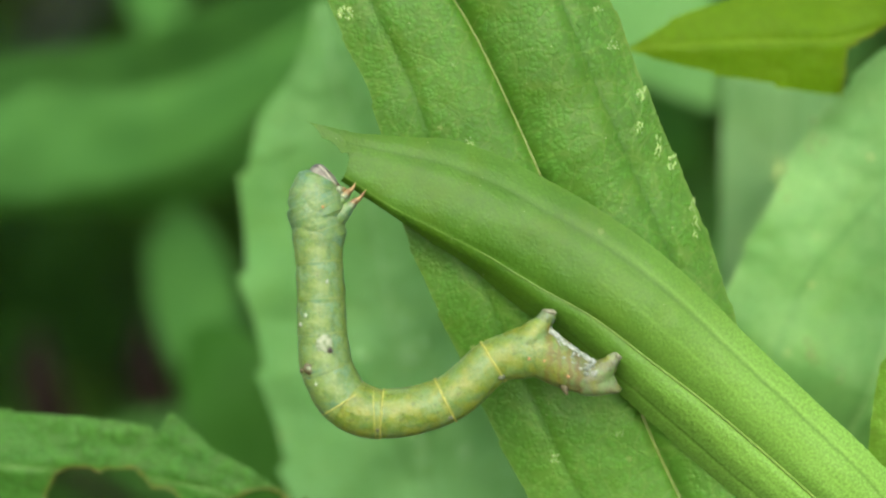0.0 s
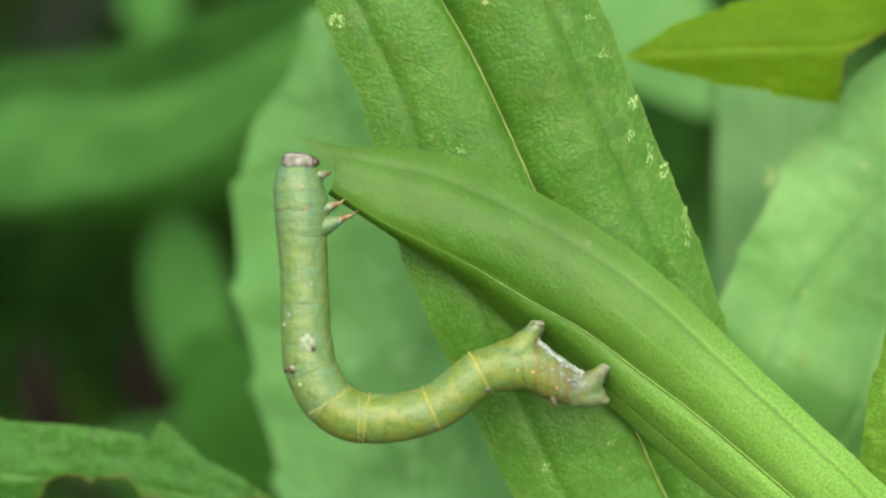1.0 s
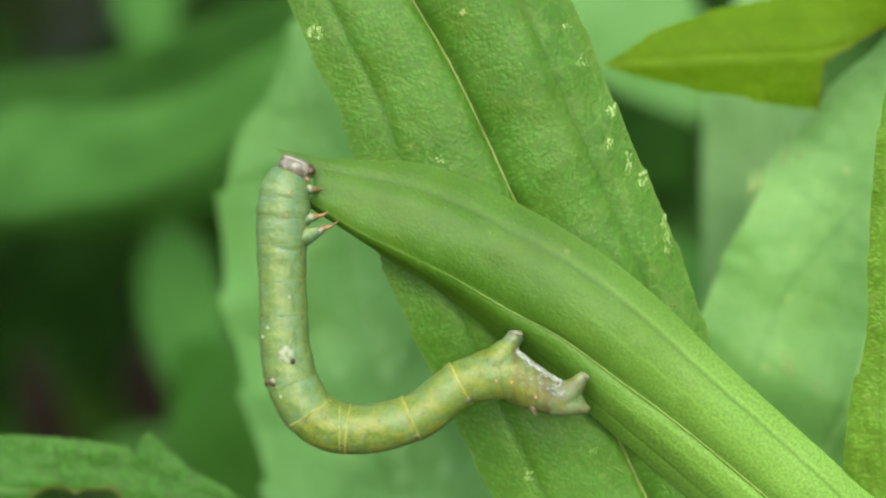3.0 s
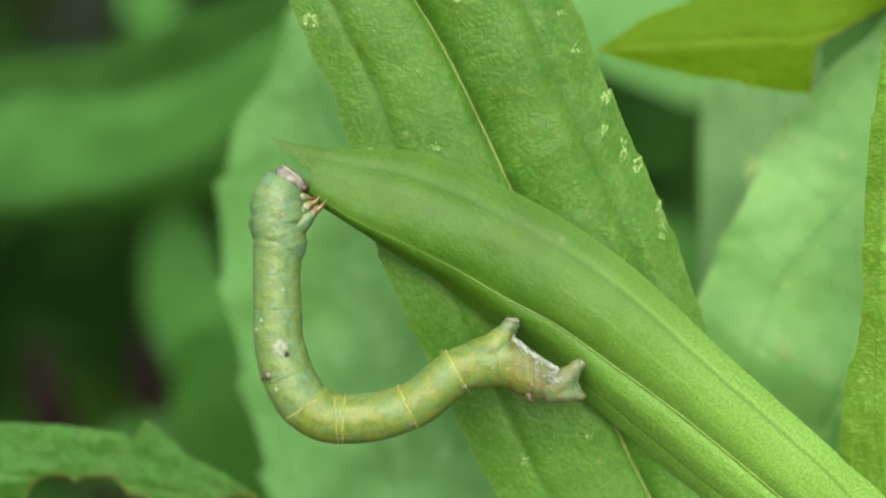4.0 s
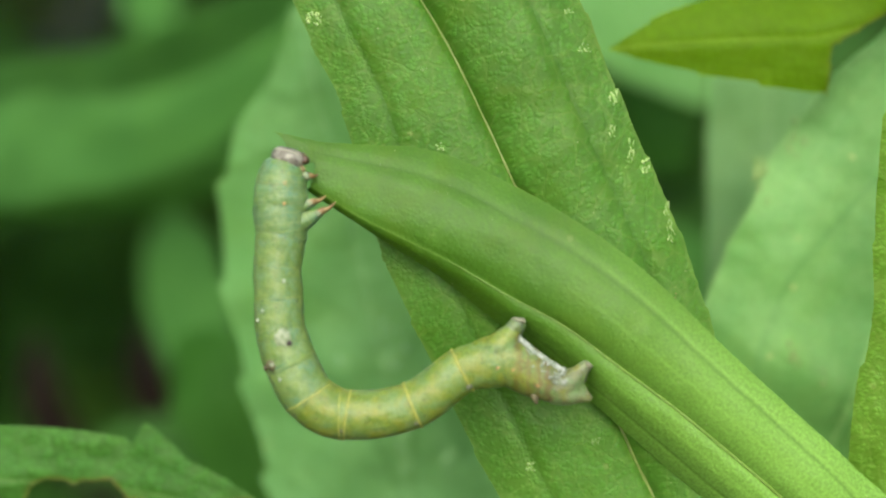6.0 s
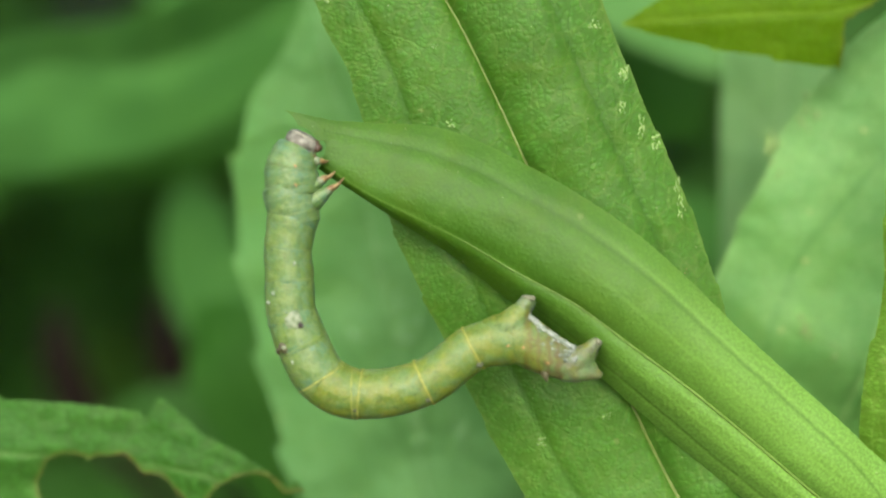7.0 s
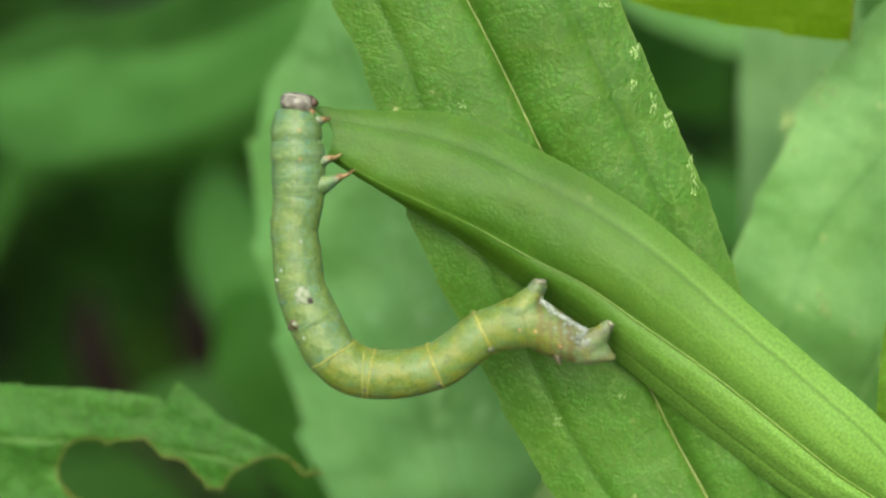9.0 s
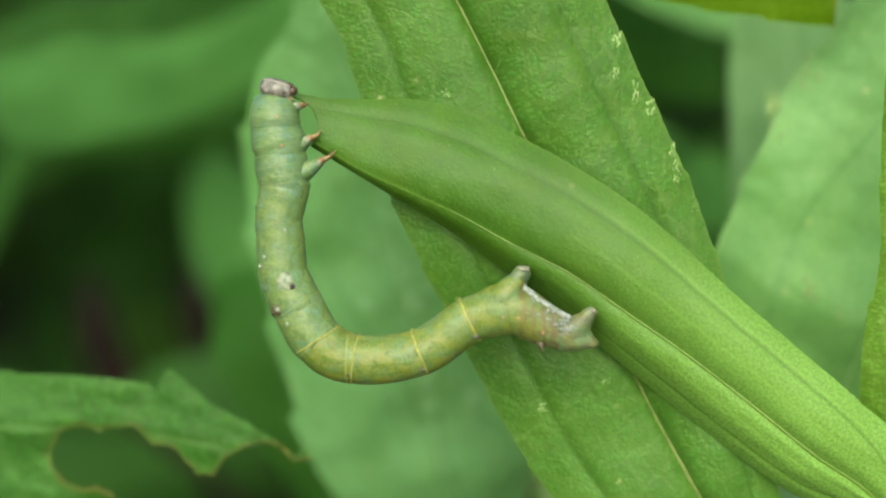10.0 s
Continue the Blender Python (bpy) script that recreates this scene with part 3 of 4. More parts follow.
side_leaf = part("leaf", blade([stem_at(MAIN_TOP, 31), (42.42, 17, 17.0), (40.91, 19, 11.33), (37.97, 20, 2.77), (35.25, 20, -5.41), (32.98, 20, -11.76), (31.12, 21, -16.86), (29.69, 22, -22.02), (28.65, 24, -27.39)],
                   [0.5, 5.0, 7.0, 7.5, 7.0, 6.5, 5.8, 4.5, 0.2], [0.5, 5.5, 8.5, 11.5, 12.8, 13.2, 12.0, 9.0, 0.2],
                   n=150, across=44, fall=(0.2, 0.15), teeth=0.4, spacing=8.0, wave=0.9, seed=14),
     LEAF_SIDE, main, "broad light green leaf with pale spots along its edge", thick=0.25)

# plants behind
PALE_TOP = (0.31, 40, -34.53)
pale_plant = plant("goldenrod_plant", PALE_TOP, "goldenrod shoot with one broad pale leaf")
pale_leaf = part("leaf", blade([PALE_TOP, (-1.93, 35, -27.67), (-3.25, 34, -22.59), (-4.6, 33, -15.13), (-6.07, 33, -7.78), (-7.64, 33, -0.44), (-9.4, 33, 6.9), (-10.72, 33, 11.31), (-11.55, 33, 14.73), (-12.6, 34, 19.74)],
                   [0.5, 8.5, 11.0, 11.8, 11.8, 11.6, 9.8, 7.2, 2.7, 0.6], [0.5, 8.0, 9.5, 10.5, 10.5, 9.5, 7.5, 5.0, 2.2, 0.6],
                   n=170, across=44, fall=(0.15, 0.15), teeth=0.9, spacing=9.0, wave=0.9, seed=17),
     LEAF_PALE, pale_plant, "broad pale grey-green leaf with a few coarse teeth", thick=0.25)

CHEW_TOP = (-56, 16, -14)
chewed_plant = plant("goldenrod_plant", CHEW_TOP, "goldenrod shoot with a chewed leaf")
part("leaf", blade([CHEW_TOP, (-41.29, 15.5, -18.08), (-34.55, 15, -18.82), (-27.94, 15, -19.17), (-21.33, 15, -20.23), (-16.04, 15, -21.77), (-11.26, 16, -23.54)],
                   [0.5, 3.6, 4.2, 3.9, 3.2, 1.9, 0.15], [0.5, 5.0, 6.2, 6.0, 4.6, 2.4, 0.1],
                   n=190, across=54, fall=(0.15, 0.25), teeth=0.25, spacing=10.5, wave=1.0, spikes=[(-24.1, -1, 1.8, 0.4, 3.6), (-13.2, -1, 1.0, 0.35, 2.2)],
                   bites=[(-30.14, -21.33, 2.64), (-27.06, -21.77, 3.0), (-24.63, -23.97, 3.53), (-21.33, -26.48, 3.53), (-16.26, -23.97, 3.48), (-13.4, -25.07, 3.17)], seed=20),
     LEAF_CHEWED, chewed_plant, "dark green leaf with two brown-rimmed holes chewed into it", thick=0.25)

GREY_TOP = (29.54, 52, -38.36)
grey_plant = plant("goldenrod_plant", GREY_TOP, "goldenrod shoot with a pale upright leaf")
part("leaf", blade([GREY_TOP, (29.21, 48, -19.03), (29.44, 46, -6.24), (29.55, 45, 2.14), (29.7, 45, 9.97), (30.07, 45, 17.8), (31.6, 48, 31.33)],
                   [0.5, 4.5, 5.2, 5.4, 5.4, 4.6, 0.2], [0.5, 4.5, 5.2, 5.4, 5.4, 4.6, 0.2], n=70, across=24, fall=(0.2, 0.2), wave=0.8, seed=23),
     LEAF_GREY, grey_plant, "pale grey-green upright leaf", thick=0.25)

SHADE_TOP = (6.68, 85, 48.61)
shade_plant = plant("goldenrod_plant", SHADE_TOP, "goldenrod shoot standing in shade")
part("leaf", blade([SHADE_TOP, (12.2, 82, 34.92), (18.26, 80, 27.21), (23.81, 80, 20.42), (28.13, 80, 13.51)], [0.5, 6, 7.5, 6, 0.3], [0.5, 6, 7.5, 6, 0.3], n=50, across=20, wave=0.8, seed=26),
     LEAF_PALE, shade_plant, "pale green leaf hanging in shade", thick=0.25)
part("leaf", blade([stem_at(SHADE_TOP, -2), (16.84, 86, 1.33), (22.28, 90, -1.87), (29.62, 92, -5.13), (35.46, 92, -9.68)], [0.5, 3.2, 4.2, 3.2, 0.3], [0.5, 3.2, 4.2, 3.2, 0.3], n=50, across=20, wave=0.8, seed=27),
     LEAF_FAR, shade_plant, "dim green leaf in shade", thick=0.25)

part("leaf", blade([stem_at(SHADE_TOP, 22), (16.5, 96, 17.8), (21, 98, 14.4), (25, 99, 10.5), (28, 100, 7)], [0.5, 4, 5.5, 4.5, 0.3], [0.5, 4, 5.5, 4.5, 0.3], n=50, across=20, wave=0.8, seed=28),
     LEAF_SHADED, shade_plant, "green leaf hanging in shade, its colour darkened", thick=0.25)

LEFT_TOP = (-68.66, 95, 32.95)
left_plant = plant("goldenrod_plant", LEFT_TOP, "goldenrod with broad leaves reaching across")
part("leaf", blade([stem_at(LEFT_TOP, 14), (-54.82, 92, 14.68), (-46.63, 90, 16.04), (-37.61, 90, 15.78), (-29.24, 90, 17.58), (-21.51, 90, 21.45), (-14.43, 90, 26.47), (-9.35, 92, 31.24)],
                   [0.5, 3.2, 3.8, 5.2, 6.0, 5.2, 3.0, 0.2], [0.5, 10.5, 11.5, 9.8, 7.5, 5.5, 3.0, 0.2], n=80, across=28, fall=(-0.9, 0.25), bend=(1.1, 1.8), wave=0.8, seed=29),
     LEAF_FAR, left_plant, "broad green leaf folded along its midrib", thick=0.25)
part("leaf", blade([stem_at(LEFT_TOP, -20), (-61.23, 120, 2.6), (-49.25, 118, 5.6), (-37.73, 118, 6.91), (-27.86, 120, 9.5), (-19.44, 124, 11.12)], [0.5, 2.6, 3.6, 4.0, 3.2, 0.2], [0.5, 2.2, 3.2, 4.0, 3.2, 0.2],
                   n=60, across=20, fall=(0.5, 0.3), seed=31), LEAF_SHADED, left_plant, "green leaf arching in shade", thick=0.25)

LOW_TOP = (-16.29, 80, -41.89)
low_plant = plant("goldenrod_plant", LOW_TOP, "low goldenrod shoot with soft green leaves")
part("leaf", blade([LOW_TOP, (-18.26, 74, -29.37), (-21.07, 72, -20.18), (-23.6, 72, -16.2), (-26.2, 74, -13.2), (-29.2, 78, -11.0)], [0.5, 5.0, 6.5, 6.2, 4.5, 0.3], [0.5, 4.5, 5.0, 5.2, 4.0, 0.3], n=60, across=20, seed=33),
     LEAF_SHADED, low_plant, "green leaf leaning out of the shade", thick=0.25)
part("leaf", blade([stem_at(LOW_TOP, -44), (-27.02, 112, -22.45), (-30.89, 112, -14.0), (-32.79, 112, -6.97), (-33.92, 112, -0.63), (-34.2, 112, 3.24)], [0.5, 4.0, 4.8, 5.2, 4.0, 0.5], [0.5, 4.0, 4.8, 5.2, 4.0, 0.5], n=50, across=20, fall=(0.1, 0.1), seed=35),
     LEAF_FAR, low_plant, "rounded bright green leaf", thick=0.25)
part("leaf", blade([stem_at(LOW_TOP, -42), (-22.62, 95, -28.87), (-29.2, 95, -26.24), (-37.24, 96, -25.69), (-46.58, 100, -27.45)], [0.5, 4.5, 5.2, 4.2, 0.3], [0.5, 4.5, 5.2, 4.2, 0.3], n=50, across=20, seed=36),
     LEAF_DEEP_SHADE, low_plant, "low green leaf in shade", thick=0.25)

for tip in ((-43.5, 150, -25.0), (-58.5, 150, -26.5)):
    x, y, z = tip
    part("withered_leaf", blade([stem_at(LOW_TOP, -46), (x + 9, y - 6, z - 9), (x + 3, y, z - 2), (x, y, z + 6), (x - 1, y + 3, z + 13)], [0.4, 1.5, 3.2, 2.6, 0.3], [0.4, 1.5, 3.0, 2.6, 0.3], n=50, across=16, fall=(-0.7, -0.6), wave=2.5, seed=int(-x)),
         LEAF_DRY_SHADED, low_plant, "curled withered leaf, its brown darkened for shade", thick=0.2)

HIGH_TOP = (-86.85, 140, 64.01)
high_plant = plant("goldenrod_plant", HIGH_TOP, "tall goldenrod with a drooping leaf")
part("leaf", blade([HIGH_TOP, (-65.8, 140, 60.11), (-48.65, 140, 49.98), (-42.41, 140, 39.84), (-41.01, 140, 31.26), (-41.01, 140, 25.03)], [0.5, 4, 5, 5, 4, 0.5], [0.5, 4, 5, 5, 4, 0.5], n=50, across=20, seed=37),
     LEAF_FAR, high_plant, "drooping bright green leaf", thick=0.25)


# pale mined spots on the leaves
for k, (at, w, h) in enumerate((((12.86, 6, 9.7), 0.35, 0.6), ((12.74, 6, 7.33), 0.25, 0.45), ((13.99, 6, 5.95), 0.3, 0.9), ((15.07, 6, 4.83), 0.4, 0.6), ((16.65, 6, 1.71), 0.2, 0.6), ((16.86, 6, 0.04), 0.2, 0.9),
                                ((-9.03, 6, 15.69), 0.6, 0.5), ((0.0, 6, 6.29), 0.3, 0.3), ((9.32, 6, 15.86), 0.4, 0.3), ((10.45, 6, 13.28), 0.5, 0.3), ((6.45, 7, -16.93), 0.3, 0.35), ((11.14, 7, -15.04), 0.3, 0.3), ((-1.12, 6, 11.86), 0.25, 0.15))):
    spot_on(big_leaf, (at[0] - 0.35 * (at[0] > 12), at[2]), (w, h), label="pale yellow mined spot", seed=k)
spot_on(front_leaf, (-0.36, 1, 2.82)[::2], (0.16, 0.12), label="tiny pale speck", seed=40, lumps=4)
spot_on(front_leaf, (-4.35, 1, 4.79)[::2], (0.12, 0.12), label="tiny pale speck", seed=41, lumps=4)
spot_on(big_leaf, (16.82, 6, -4.45)[::2], (0.2, 0.22), ORANGE, "tiny orange rust spot", 42, 3)
for k, (at, w, h) in enumerate((((27.98, 20, -9.72), 0.6, 1.1), ((30.12, 20, -11.54), 0.4, 0.7), ((28.71, 20, 7.86), 0.6, 1.2), ((25.53, 20, 4.04), 0.5, 2.2), ((28.21, 20, 6.4), 0.5, 0.8))):
    spot_on(side_leaf, (at[0], at[2]), (w, h), label="pale spot", seed=60 + k, lumps=12)
for k, (at, w, h) in enumerate((((-4.11, 33, -10.72), 1.1, 1.0), ((-8.76, 33, -10.72), 0.8, 0.8), ((-4.6, 33, -8.27), 0.8, 0.8), ((-0.69, 33, -12.19), 0.8, 1.4), ((-3.87, 33, -19.04), 1.0, 2.4), ((0.29, 33, -19.04), 0.8, 1.4))):
    spot_on(pale_leaf, (at[0], at[2]), (w, h), SPOT_FAINT, "faint pale spot", 80 + k, 12)


# ---- the caterpillar ----
JOINTS = [
    (-11.77, 4.33),
    (-11.60, 3.04),
    (-11.38, 1.79),
    (-11.24, -0.08),
    (-11.05, -2.36),
    (-10.94, -4.76),
    (-10.84, -7.08),
    (-10.40, -9.56),
    (-9.08, -11.80),
    (-6.56, -12.96),
    (-2.00, -12.20),
    (1.44, -9.76),
    (4.24, -9.08),
    (9.84, -11.24),
]
GIRTH = [1.60, 1.84, 1.92, 1.80, 1.70, 1.72, 1.79, 1.88, 1.88, 1.80, 1.68, 1.64, 1.80]
CAT_FOOT = (10.3, 0.3, -9.98)
caterpillar = thing("caterpillar", CAT_FOOT, "plump green looper caterpillar clasping a leaf and feeding on it", "caterpillar")
BODY = spline([(-11.8, 0, 5.16)] + [(x, 0, z) for x, z in JOINTS[:13]], 13 * 20 + 1)
GIRTHS = spline([(g, 0, 0) for g in [1.2] + GIRTH], 13 * 20 + 1)[:, 0]


def segment(i, name, material, label=""):
    """One body ring between two joints, tucked under its neighbours at both ends."""
    lo, hi = (i + 1) * 20, (i + 2) * 20
    tuck = 13 if i < 4 else 7
    a, b = max(0, lo - (12 if i == 0 else tuck)), min(len(BODY) - 1, hi + tuck)
    pts, rad = [], []
    for k in range(a, b + 1):
        s = (k - lo) / 20
        over = max(0, -s, s - 1)
        f = 1 - 0.025 * abs(2 * s - 1) ** 6 if over == 0 else 0.975 - 0.13 * over - 0.6 * max(0, over - 0.3)
        pts.append(BODY[k])
        rad.append(GIRTHS[k] * f)
    bm = tube(pts, rad, n=len(pts) * 2, around=32, wrinkle=0.035, seed=i)
    uv = bm.loops.layers.uv["norm"]
    scale, shift = (b - a) / 20, (a - lo) / 20
    for face in bm.faces:
        for loop in face.loops:
            loop[uv].uv.x = loop[uv].uv.x * scale + shift
    x, z = (np.array(JOINTS[i]) + np.array(JOINTS[i + 1])) / 2
    ob = part(name, bm, material, caterpillar, label, pivot=(x, 0, z))
    return ob


SEGMENTS = []
for i in range(12):
    if i < 3:
        SEGMENTS.append(segment(i, "thorax_segment", SKIN_CHEST, "bluish green wrinkled thorax ring"))
    elif i < 8:
        SEGMENTS.append(segment(i, "abdomen_segment", SKIN_FORE, "green mottled body ring"))
    else:
        SEGMENTS.append(segment(i, "abdomen_segment", SKIN_BACK, "yellowish green body ring with a yellow line"))

def fold(i, at, lean, thick, material, label):
    """A thin raised fold round the body at the point at of its line, carried by segment i."""
    k = int(at * 20)
    t = Vector(BODY[k + 1] - BODY[k - 1]).normalized()
    t = (Matrix.Rotation(radians(lean), 3, "Y") @ t).normalized()
    a = Vector((0, -1, 0))
    b = t.cross(a)
    ring = [Vector(BODY[k]) + (a * math.cos(g) + b * math.sin(g)) * GIRTHS[k] * 1.0 + t * 0.07 * noise.noise((math.cos(g) * 2, math.sin(g) * 2, i)) for g in np.linspace(0, 2 * math.pi, 41)]
    part("body_fold", tube([tuple(q) for q in ring], [thick * (1 + 0.3 * math.sin(3.1 * j)) for j in range(41)], n=82, around=8, caps=False), material, SEGMENTS[i], label)


for i, at, lean, thick in ((7, 8.95, 14, 0.055), (8, 10.0, 5, 0.06), (8, 9.85, -9, 0.04), (9, 11.0, -2, 0.09), (10, 12.0, -2, 0.085)):
    fold(i, at, lean, thick, FOLD, "thin yellow line round the body")

x, z = (np.array(JOINTS[12]) + np.array(JOINTS[13])) / 2
bm = tube([(2.56, 0, -9.24), (3.36, 0, -8.96), (4.08, 0, -8.92), (4.96, 0, -9.16), (6.44, 0, -10.0), (8.04, 0, -10.68), (9.44, 0, -11.12), (10.16, 0, -11.4)], [1.52, 1.66, 1.76, 1.78, 1.6, 1.3, 0.9, 0.4], n=44, around=32, wrinkle=0.05, seed=40)
for side in (-0.55, 0.85):
    dx = 0.2 * (side > 0)
    tube([(3.5 + dx, side * 0.6, -8.9), (4.0 + dx, side, -8.2), (4.65 + dx, side, -7.3), (5.2 + dx, side, -6.6)], [1.0, 1.15, 0.85, 0.4], n=24, around=24, bm=bm)
    tube([(7.6 + dx, side * 0.5, -11.0), (8.5 + dx, side * 0.6, -10.7), (9.3 + dx, side * 0.6, -10.1), (9.85 + dx, side * 0.6, -9.5)], [1.0, 1.0, 0.78, 0.42], n=24, around=24, bm=bm)
    tube([(7.8 + dx, side * 0.5, -11.1), (8.9 + dx, side * 0.6, -11.3), (9.8 + dx, side * 0.6, -11.45), (10.4 + dx, side * 0.6, -11.7)], [0.95, 0.8, 0.48, 0.2], n=24, around=24, bm=bm)
rear = part("rear_segment", bm, SKIN_REAR, caterpillar, "brownish green hind end with grey blotches", pivot=(x, 0, z))
fuse = rear.modifiers.new("fuse", "REMESH")
fuse.mode, fuse.voxel_size, fuse.use_smooth_shade = "VOXEL", 0.09 * MM, True
relax = rear.modifiers.new("relax", "SMOOTH")
relax.factor, relax.iterations = 0.5, 8
SEGMENTS.append(rear)


for side in (-0.55, 0.85):
    dx = 0.2 * (side > 0)
    part("proleg", tube([(4.5 + dx, side, -7.4), (5.0 + dx, side, -6.82), (5.28 + dx, side, -6.4), (5.42 + dx, side, -6.2)], [0.6, 0.58, 0.5, 0.28], n=24, around=24, wrinkle=0.15, seed=3), PROLEG, rear, "pale fleshy proleg gripping the leaf edge")
    part("anal_clasper", tube([(9.2 + dx, side * 0.6, -10.2), (9.65 + dx, side * 0.6, -9.75), (9.95 + dx, side * 0.6, -9.35), (10.1 + dx, side * 0.6, -9.08)], [0.55, 0.5, 0.42, 0.24], n=20, around=20, wrinkle=0.15, seed=5), CLASPER, rear, "pale grey clasper gripping the leaf")
    part("foot_pad", blob(((5.36, 0, -6.2)[0], side, (5.36, 0, -6.2)[2]), (0.5, 0.5, 0.2), 0.5, 2, 8), PAD, rear, "pale rough foot pad")
    part("foot_pad", blob(((10.24, 0, -9.24)[0], side * 0.6, (10.24, 0, -9.24)[2]), (0.34, 0.55, 0.22), 0.5, 2, 40), PAD, rear, "pale rough foot pad")
bm = bmesh.new()
line = spline([(5.1, -0.5, -7.06), (5.81, -0.8, -7.84), (6.8, -0.8, -8.55), (7.8, -0.8, -9.23), (8.72, -0.7, -9.67)], 120)
lumps = random.Random(9)
tube([tuple(q) for q in line[::8]], [0.13 + 0.12 * lumps.random() for q in line[::8]], n=60, around=14, wrinkle=0.5, bm=bm)
for q in line:
    r = lumps.uniform(0.06, 0.15)
    dz = -1.2 * lumps.random() ** 1.5 + 0.1
    blob((q[0] + lumps.uniform(-0.12, 0.12), q[1] + dz * 0.6 + lumps.uniform(-0.15, 0.15), q[2] + dz), (r * 1.3, r * 0.8, r), 0.6, 1, lumps.uniform(20, 60), bm=bm)
part("belly_fringe", bm, WHITE, rear, "waxy white ragged belly fold")
part("tail_wart", tube([(6.45, -0.6, -11.19), (6.6, -0.8, -11.74), (6.72, -0.8, -12.05)], [0.42, 0.2, 0.03], n=8, around=10), BROWN, rear, "small brown wart")


def leg(seg, base, tip, name_label, side, lobe):
    """A jointed horny leg on a fleshy lobe."""
    b, t = np.array(base, float), np.array(tip, float)
    b[1] += side
    t[1] += side * 0.5
    k = int(np.argmin(np.linalg.norm(BODY[:, ::2] - b[::2], axis=1)))
    root = BODY[min(k + 11, len(BODY) - 1)] + np.array((0, side * 0.2, 0))
    part("leg_lobe", tube([root, root + (b - root) * 0.55, b - (t - b) * 0.05], [lobe * 2.0, lobe * 1.25, lobe * 0.44], n=18, around=20, wrinkle=0.14), SKIN_CHEST, seg)
    part("leg_joint", blob(tuple(b - (t - b) * 0.12), (0.3, 0.3, 0.27), 0.35, 2, 30), SCAR, seg, "pale swollen leg joint")
    mid = b + (t - b) * 0.5 + np.array((0.05, 0, -0.08))
    part("leg", tube([b - (t - b) * 0.2, b + (t - b) * 0.15, mid, t], [0.24, 0.22, 0.12, 0.02], n=16, around=12, wrinkle=0.1), CLAW, seg, name_label)


for side in (-0.55, 0.8):
    leg(SEGMENTS[0], (-10.04, 0, 4.32), (-9.4, 0, 4.64), "short orange-brown front leg", side, 0.42)
    leg(SEGMENTS[1], (-9.28, 0, 2.2), (-8.36, 0, 2.76), "reddish brown pointed leg", side, 0.5)
    leg(SEGMENTS[2], (-8.52, 0, 1.32), (-7.4, 0, 2.0), "reddish brown pointed leg", side, 0.56)


def mark(seg, at, size, material, name, label):
    part(name, blob(at, size, 0.25, 3), material, seg, label)


mark(SEGMENTS[6], (-10.63, -1.73, -7.63), (0.62, 0.14, 0.68), SCAR, "scar", "round whitish scar")
mark(SEGMENTS[6], (-10.19, -1.8, -7.98), (0.19, 0.14, 0.2), BLACK, "pit", "small black pit")
mark(SEGMENTS[6], (-11.61, -1.36, -9.31), (0.46, 0.3, 0.42), BROWN, "wart", "brown wart")
mark(SEGMENTS[6], (-11.67, -1.6, -9.3), (0.17, 0.12, 0.17), SCAR, "wart_tip", "pale wart tip")
mark(SEGMENTS[6], (-12.18, -0.7, -9.51), (0.16, 0.26, 0.24), BROWN, "wart", "brown wart on the flank")
for at, k in (((-11.96, -1.52, -5.66), 5), ((-12.34, -1.2, -6.31), 5), ((-11.12, -1.6, -10.45), 7), ((-10.44, -1.62, -3.44), 4)):
    mark(SEGMENTS[k], at, (0.1, 0.07, 0.14), SKYBLUE, "pale_dot", "tiny pale dot")
for at, k in (((-6.9, -1.28, -13.85), 8), ((-1.75, -1.0, -13.25), 9), ((1.9, -1.08, -10.75), 10)):
    mark(SEGMENTS[k], at, (0.3, 0.26, 0.26), GREY, "grey_blotch", "small grey blotch")
for at, k in (((-11.27, -1.74, 3.36), 0), ((-11.02, -1.9, 1.9), 1), ((3.91, -1.9, -9.44), 12), ((4.98, -1.9, -9.56), 12), ((6.69, -1.6, -10.64), 12)):
    mark(SEGMENTS[k], at, (0.1, 0.06, 0.1), ORANGE, "orange_dot", "tiny orange dot")

# the head: a flattened capsule with cheeks, mouthparts and eyes; it is shaped upright about its own centre
HEAD_AT = (-11.8, 0, 5.0)
hx, hy, hz = HEAD_AT
bm = bmesh.new()
bmesh.ops.create_uvsphere(bm, u_segments=36, v_segments=24, radius=1)
for v in bm.verts:
    x, y, z = v.co
    p = 2.6
    r = 1 / (abs(x) ** p + abs(y) ** p + abs(z) ** p) ** (1 / p)
    cleft = 0.07 * math.exp(-(y / 0.12) ** 2) * max(0, z)
    v.co = Vector((x * r * 1.20, y * r * 1.15, z * r * (0.80 + 0.15 * max(-0.4, x)) - cleft)) + Vector((hx + 0.02, 0, hz))
head = part("head", bm, HEAD, caterpillar, "grey-brown rounded head with pale bands", pivot=HEAD_AT)
for side in (-0.45, 0.45):
    part("mandible", blob((hx + 1.16, side, hz + 0.34), (0.28, 0.35, 0.34), 0.2, 2, 20), JAW, head, "dark brown mandible")
part("lip", blob((hx + 0.98, 0, hz + 0.62), (0.26, 0.7, 0.16), 0.3, 2, 30), JAW, head, "reddish brown upper lip")
part("palp", tube([(hx + 1.1, -0.5, hz - 0.25), (hx + 1.38, -0.6, hz - 0.3), (hx + 1.5, -0.6, hz - 0.22)], [0.2, 0.14, 0.03], n=10, around=10), CLAW, head, "short feeler")
